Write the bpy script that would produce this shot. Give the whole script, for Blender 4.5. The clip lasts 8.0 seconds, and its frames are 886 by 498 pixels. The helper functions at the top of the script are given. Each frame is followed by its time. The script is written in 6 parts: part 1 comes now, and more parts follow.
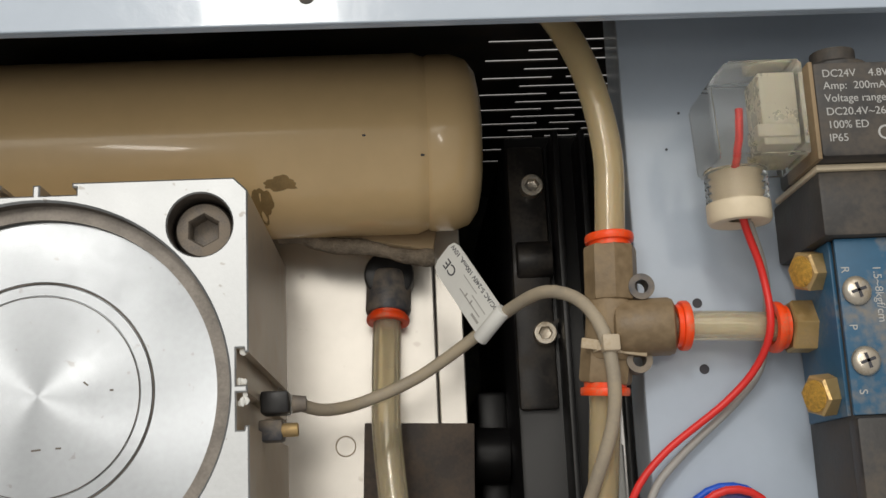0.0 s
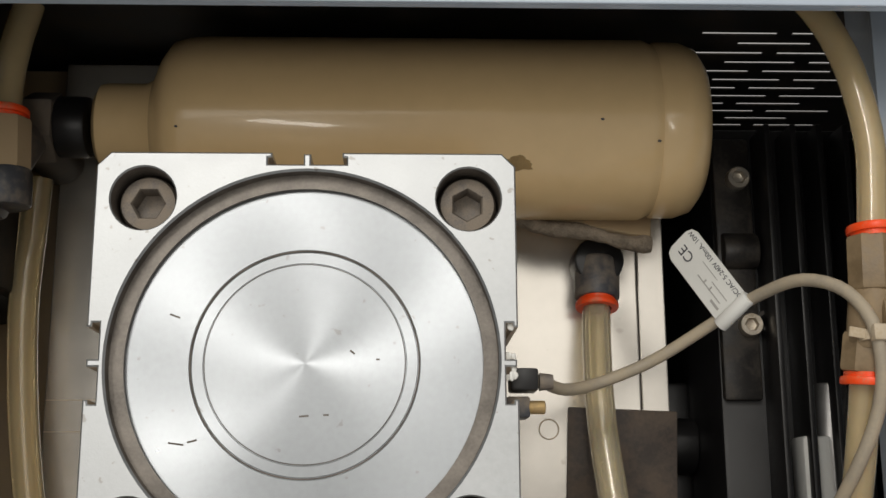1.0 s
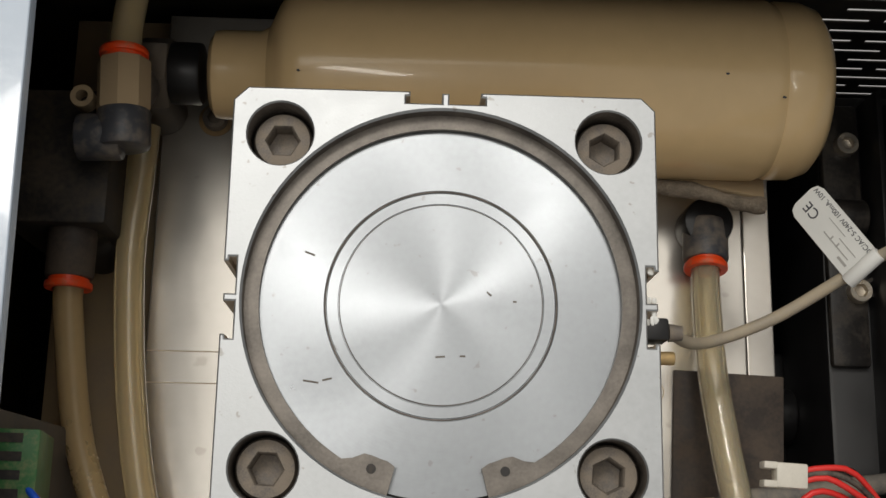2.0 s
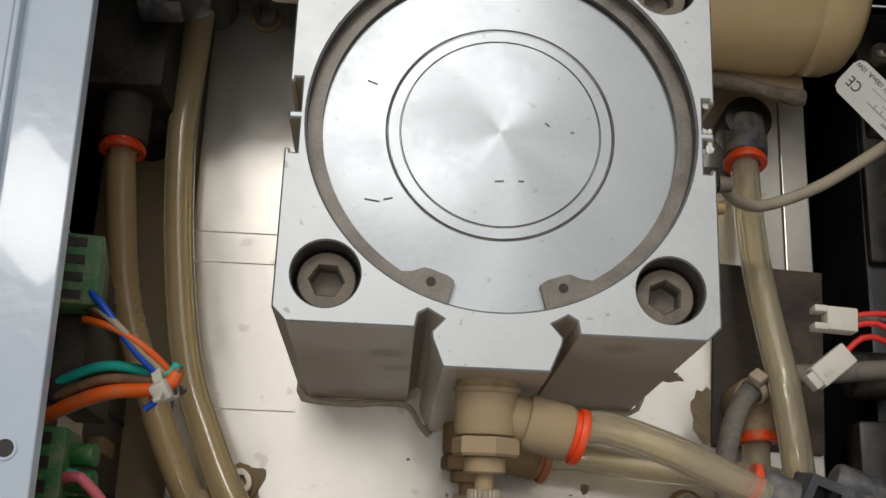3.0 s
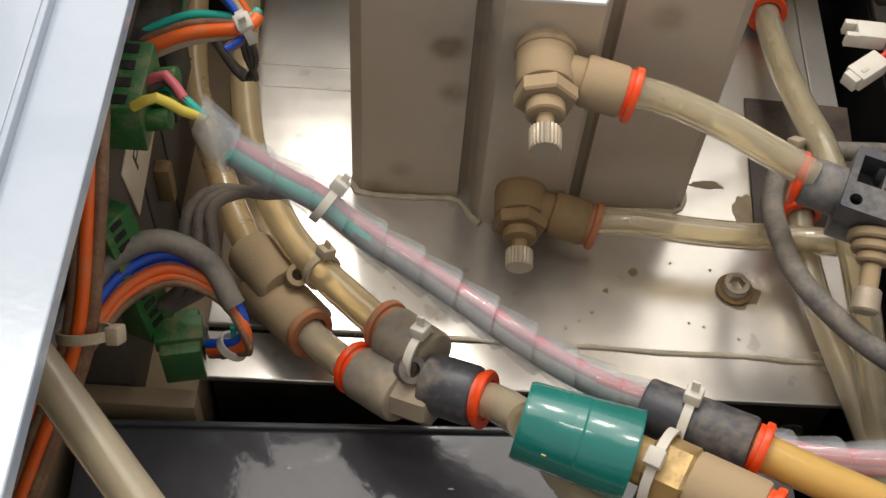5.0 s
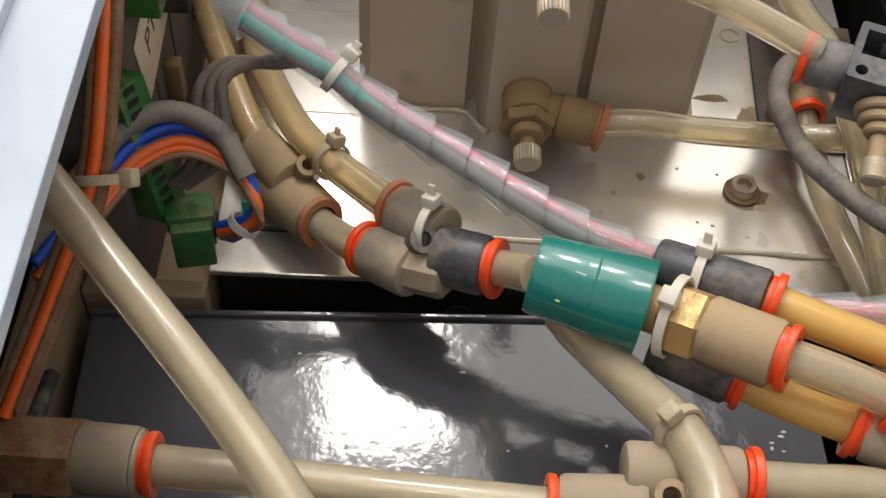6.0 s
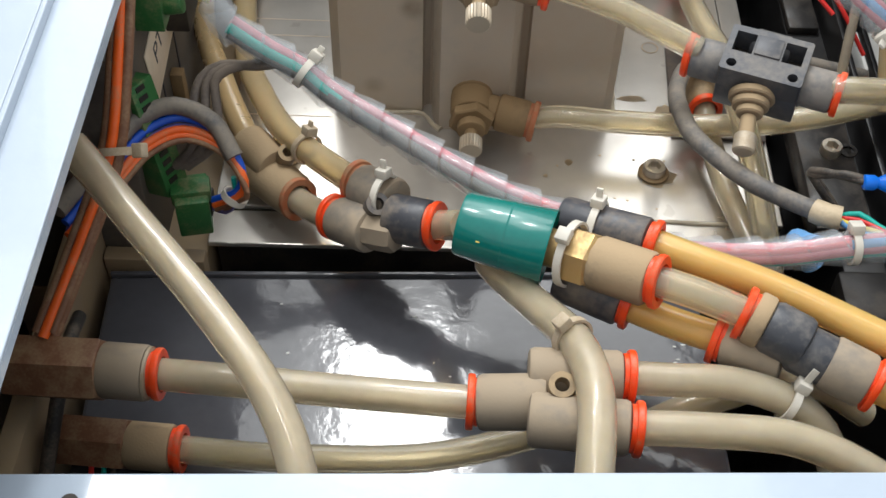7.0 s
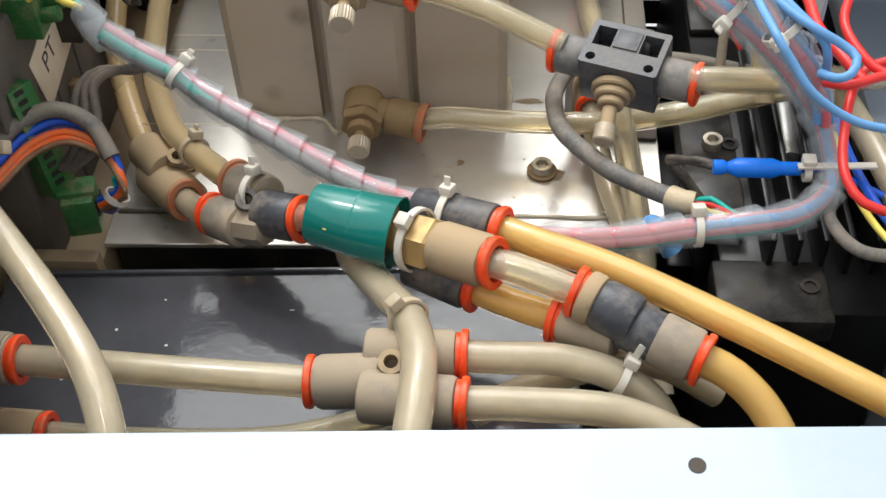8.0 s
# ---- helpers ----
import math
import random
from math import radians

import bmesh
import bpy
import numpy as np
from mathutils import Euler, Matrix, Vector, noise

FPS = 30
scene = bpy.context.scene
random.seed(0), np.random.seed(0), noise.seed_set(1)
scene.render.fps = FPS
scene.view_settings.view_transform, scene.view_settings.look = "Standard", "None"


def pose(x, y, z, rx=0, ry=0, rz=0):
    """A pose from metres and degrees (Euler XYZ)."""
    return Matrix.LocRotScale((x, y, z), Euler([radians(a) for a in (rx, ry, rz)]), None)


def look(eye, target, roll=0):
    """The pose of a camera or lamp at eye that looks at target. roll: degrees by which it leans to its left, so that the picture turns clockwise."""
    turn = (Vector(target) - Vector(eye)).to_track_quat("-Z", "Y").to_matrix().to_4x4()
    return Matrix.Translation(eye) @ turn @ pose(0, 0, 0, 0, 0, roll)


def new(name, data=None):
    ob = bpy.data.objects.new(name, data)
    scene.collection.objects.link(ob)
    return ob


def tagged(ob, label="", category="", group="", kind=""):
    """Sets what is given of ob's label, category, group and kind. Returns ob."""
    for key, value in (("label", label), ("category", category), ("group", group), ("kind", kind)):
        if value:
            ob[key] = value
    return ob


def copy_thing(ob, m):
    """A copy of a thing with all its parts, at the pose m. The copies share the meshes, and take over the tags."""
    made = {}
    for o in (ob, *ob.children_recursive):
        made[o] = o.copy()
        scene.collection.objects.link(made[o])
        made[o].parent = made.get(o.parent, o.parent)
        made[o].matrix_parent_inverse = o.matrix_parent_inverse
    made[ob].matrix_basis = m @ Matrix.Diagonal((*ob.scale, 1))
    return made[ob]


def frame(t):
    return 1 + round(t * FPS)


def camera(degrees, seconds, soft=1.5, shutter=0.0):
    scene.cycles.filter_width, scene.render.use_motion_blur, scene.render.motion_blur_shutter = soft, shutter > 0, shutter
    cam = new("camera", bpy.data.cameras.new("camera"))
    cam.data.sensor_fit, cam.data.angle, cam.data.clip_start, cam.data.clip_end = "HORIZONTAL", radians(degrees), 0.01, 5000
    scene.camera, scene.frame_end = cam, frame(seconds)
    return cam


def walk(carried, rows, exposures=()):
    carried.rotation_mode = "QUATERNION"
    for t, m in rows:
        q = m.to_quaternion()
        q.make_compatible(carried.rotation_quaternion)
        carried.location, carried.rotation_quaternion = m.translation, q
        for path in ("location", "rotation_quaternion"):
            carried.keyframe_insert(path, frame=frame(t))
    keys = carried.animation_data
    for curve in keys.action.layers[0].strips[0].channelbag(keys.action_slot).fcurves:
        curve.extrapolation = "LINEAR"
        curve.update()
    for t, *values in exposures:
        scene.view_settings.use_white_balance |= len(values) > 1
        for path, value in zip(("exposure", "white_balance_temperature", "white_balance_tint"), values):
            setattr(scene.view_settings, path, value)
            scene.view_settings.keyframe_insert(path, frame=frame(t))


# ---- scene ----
cam = camera(41.18, 8.0)
PATH = [
    (0, (0.09956, -0.03499, 0.40840), (0.11095, 0.02981, 0.11570), 7.628),
    (0.5, (0.06724, -0.03844, 0.41163), (0.07647, 0.02601, 0.11878), 7.131),
    (1, (0.02796, -0.04004, 0.40700), (0.03706, 0.02525, 0.11433), 7.916),
    (1.5, (0.00330, -0.04346, 0.40478), (0.01220, 0.02260, 0.11228), 8.464),
    (1.7, (-0.00196, -0.04819, 0.40203), (0.00711, 0.01853, 0.10968), 8.737),
    (2.8, (-0.02507, -0.11047, 0.38607), (-0.01489, -0.02696, 0.09811), 9.307),
    (3, (-0.02558, -0.13106, 0.38288), (-0.01514, -0.03926, 0.09746), 9.101),
    (3.5, (-0.02269, -0.17458, 0.37525), (-0.01347, -0.06319, 0.09685), 7.507),
    (4, (-0.01747, -0.22234, 0.36452), (-0.01073, -0.08653, 0.09711), 5.743),
    (4.5, (-0.02408, -0.26926, 0.33861), (-0.01663, -0.11111, 0.08379), 5.998),
    (5, (-0.03308, -0.30668, 0.31557), (-0.02715, -0.13725, 0.06807), 5.300),
    (5.2, (-0.03592, -0.31906, 0.30895), (-0.03055, -0.14627, 0.06377), 5.010),
    (6.3, (-0.02962, -0.35572, 0.27717), (-0.02425, -0.16906, 0.04237), 4.416),
    (6.5, (-0.02054, -0.36077, 0.27450), (-0.01944, -0.17160, 0.04166), 3.132),
    (7, (-0.00894, -0.42296, 0.32656), (-0.00970, -0.22903, 0.09767), 1.998),
    (7.5, (0.02567, -0.43574, 0.32718), (0.01533, -0.23819, 0.10164), -0.520),
    (8, (0.06115, -0.44205, 0.32338), (0.04401, -0.24036, 0.10196), -2.415),
]
walk(cam, [(t, look(eye, target, roll)) for t, eye, target, roll in PATH],
     exposures=[(0.0, 0.0, 6500, 10), (1.7, 0.0, 6500, 10), (2.8, -0.35, 6300, 10), (3.5, -0.2, 6400, 10), (4.0, 0.0, 6500, 11), (4.5, 0.35, 6600, 12),
                (5.2, 0.62, 6550, 12), (6.3, 0.78, 6400, 11), (7.0, 0.98, 6000, 9), (7.5, 1.08, 5950, 8), (8.0, 1.12, 6080, 9)])

# ---- light ----
world = bpy.data.worlds.new("workshop_light")
scene.world = world
world.use_nodes = True
world.node_tree.nodes["Background"].inputs[0].default_value = (1.0, 0.965, 0.905, 1)
world.node_tree.nodes["Background"].inputs[1].default_value = 0.42


def lamp(name, place, target, size, watts, colour):
    data = bpy.data.lights.new(name, "AREA")
    data.shape, data.size, data.size_y, data.energy, data.color = "RECTANGLE", size[0], size[1], watts, colour
    ob = new(name, data)
    ob.matrix_world = look(place, target)
    return ob


# broad soft panel added to stand for the bright ceiling
lamp("ceiling_and_fill_light", (-0.20, 0.55, 1.75), (-0.1, 0.1, 0), (1.60, 1.10), 9.5, (1.0, 0.96, 0.885))
# added fill from the front, for the front faces of the block
lamp("ceiling_and_fill_light", (-0.12, -0.24, 1.65), (0, -0.1, 0), (0.34, 0.10), 1.4, (1.0, 0.96, 0.885))
lamp("ceiling_and_fill_light", (-0.09, 0.77, 1.53), (0, -0.1, 0), (0.21, 0.27), 4.2, (1.0, 0.96, 0.89))
# wide far panel added to brighten the base plate
lamp("ceiling_and_fill_light", (-0.05, 1.58, 1.60), (0, -0.1, 0), (1.70, 0.75), 6.5, (1.0, 0.96, 0.89))
lamp("ceiling_and_fill_light", (-0.61, 0.48, 1.65), (0, -0.1, 0), (0.16, 0.20), 2.6, (1.0, 0.96, 0.89))


# ---- materials ----
def material(name, colour, rough=0.5, metal=0.0, vary=0.15, scale=60.0, bump=0.0, bump_scale=400.0, dust=0.0, dust_colour=(0.33, 0.245, 0.14), transmission=0.0,
             coat=0.0, rough_vary=0.1, ior=1.45, aniso=0.0, speck=0.0, alpha=1.0, stretch=(1, 1, 1), sss=0.0):
    """A surface with variation at two scales, dust that settles on what faces up, and fine relief."""
    m = bpy.data.materials.new(name)
    m.use_nodes = True
    nt = m.node_tree
    n, l = nt.nodes, nt.links
    b = n["Principled BSDF"]
    tc = n.new("ShaderNodeTexCoord")
    mp = n.new("ShaderNodeMapping")
    mp.inputs["Scale"].default_value = stretch
    l.new(tc.outputs["Object"], mp.inputs[0])
    big, fine = n.new("ShaderNodeTexNoise"), n.new("ShaderNodeTexNoise")
    for tex, s, d in ((big, scale, 3), (fine, scale * 9, 4)):
        tex.inputs["Scale"].default_value, tex.inputs["Detail"].default_value = s, d
        l.new(mp.outputs[0], tex.inputs["Vector"])
    add = n.new("ShaderNodeMath")
    add.operation = "MULTIPLY_ADD"
    add.inputs[1].default_value = 0.45
    l.new(fine.outputs[0], add.inputs[0])
    l.new(big.outputs[0], add.inputs[2])
    ramp = n.new("ShaderNodeMapRange")
    ramp.inputs[1].default_value, ramp.inputs[2].default_value = 0.45, 1.0
    l.new(add.outputs[0], ramp.inputs[0])
    mix = n.new("ShaderNodeMix")
    mix.data_type = "RGBA"
    mix.inputs[6].default_value = (*[c * (1 - vary) for c in colour], 1)
    mix.inputs[7].default_value = (*[min(1, c * (1 + vary)) for c in colour], 1)
    l.new(ramp.outputs[0], mix.inputs[0])
    out = mix.outputs[2]
    rough_out = None
    if dust > 0:
        geo, sep = n.new("ShaderNodeNewGeometry"), n.new("ShaderNodeSeparateXYZ")
        l.new(geo.outputs["Normal"], sep.inputs[0])
        up = n.new("ShaderNodeMapRange")
        up.inputs[1].default_value, up.inputs[2].default_value, up.inputs[3].default_value, up.inputs[4].default_value = -0.6, 0.8, 0.25, 1.0
        l.new(sep.outputs[2], up.inputs[0])
        blot = n.new("ShaderNodeMapRange")
        blot.inputs[1].default_value, blot.inputs[2].default_value = 0.72 - 0.5 * dust, 1.0 - 0.5 * dust
        l.new(add.outputs[0], blot.inputs[0])
        mul = n.new("ShaderNodeMath")
        mul.operation = "MULTIPLY"
        l.new(up.outputs[0], mul.inputs[0])
        l.new(blot.outputs[0], mul.inputs[1])
        cap = n.new("ShaderNodeMath")
        cap.operation = "MULTIPLY"
        cap.inputs[1].default_value = min(1.0, 0.55 + 0.5 * dust)
        l.new(mul.outputs[0], cap.inputs[0])
        mix2 = n.new("ShaderNodeMix")
        mix2.data_type = "RGBA"
        l.new(cap.outputs[0], mix2.inputs[0])
        l.new(out, mix2.inputs[6])
        mix2.inputs[7].default_value = (*dust_colour, 1)
        out = mix2.outputs[2]
        rr = n.new("ShaderNodeMapRange")
        rr.inputs[3].default_value, rr.inputs[4].default_value = rough, 0.9
        l.new(cap.outputs[0], rr.inputs[0])
        rough_out = rr.outputs[0]
    if speck > 0:
        sp = n.new("ShaderNodeTexNoise")
        sp.inputs["Scale"].default_value, sp.inputs["Detail"].default_value = scale * 5, 2
        l.new(mp.outputs[0], sp.inputs["Vector"])
        cut = n.new("ShaderNodeMapRange")
        cut.inputs[1].default_value, cut.inputs[2].default_value, cut.inputs[4].default_value = 0.70, 0.74, speck
        l.new(sp.outputs[0], cut.inputs[0])
        mix3 = n.new("ShaderNodeMix")
        mix3.data_type = "RGBA"
        l.new(cut.outputs[0], mix3.inputs[0])
        l.new(out, mix3.inputs[6])
        mix3.inputs[7].default_value = (0.13, 0.095, 0.055, 1)
        out = mix3.outputs[2]
    l.new(out, b.inputs["Base Color"])
    if rough_out is None:
        rr = n.new("ShaderNodeMapRange")
        rr.inputs[3].default_value, rr.inputs[4].default_value = max(0.02, rough - rough_vary), min(1, rough + rough_vary)
        l.new(add.outputs[0], rr.inputs[0])
        rough_out = rr.outputs[0]
    l.new(rough_out, b.inputs["Roughness"])
    b.inputs["Metallic"].default_value = metal
    b.inputs["IOR"].default_value = ior
    b.inputs["Transmission Weight"].default_value = transmission
    b.inputs["Coat Weight"].default_value = coat
    b.inputs["Alpha"].default_value = alpha
    if sss:
        b.inputs["Subsurface Weight"].default_value, b.inputs["Subsurface Scale"].default_value = sss, 0.004
        b.inputs["Subsurface Radius"].default_value = (1.0, 0.75, 0.45)
    if aniso:
        b.inputs["Anisotropic"].default_value = aniso
        tg = n.new("ShaderNodeTangent")
        tg.direction_type, tg.axis = "RADIAL", "Z"
        l.new(tg.outputs[0], b.inputs["Tangent"])
    if bump:
        bt, bp = n.new("ShaderNodeTexNoise"), n.new("ShaderNodeBump")
        bt.inputs["Scale"].default_value, bt.inputs["Detail"].default_value = bump_scale, 3
        l.new(mp.outputs[0], bt.inputs["Vector"])
        bp.inputs["Strength"].default_value, bp.inputs["Distance"].default_value = bump, 0.001
        l.new(bt.outputs[0], bp.inputs["Height"])
        l.new(bp.outputs[0], b.inputs["Normal"])
    return m


DUST = (0.36, 0.27, 0.155)
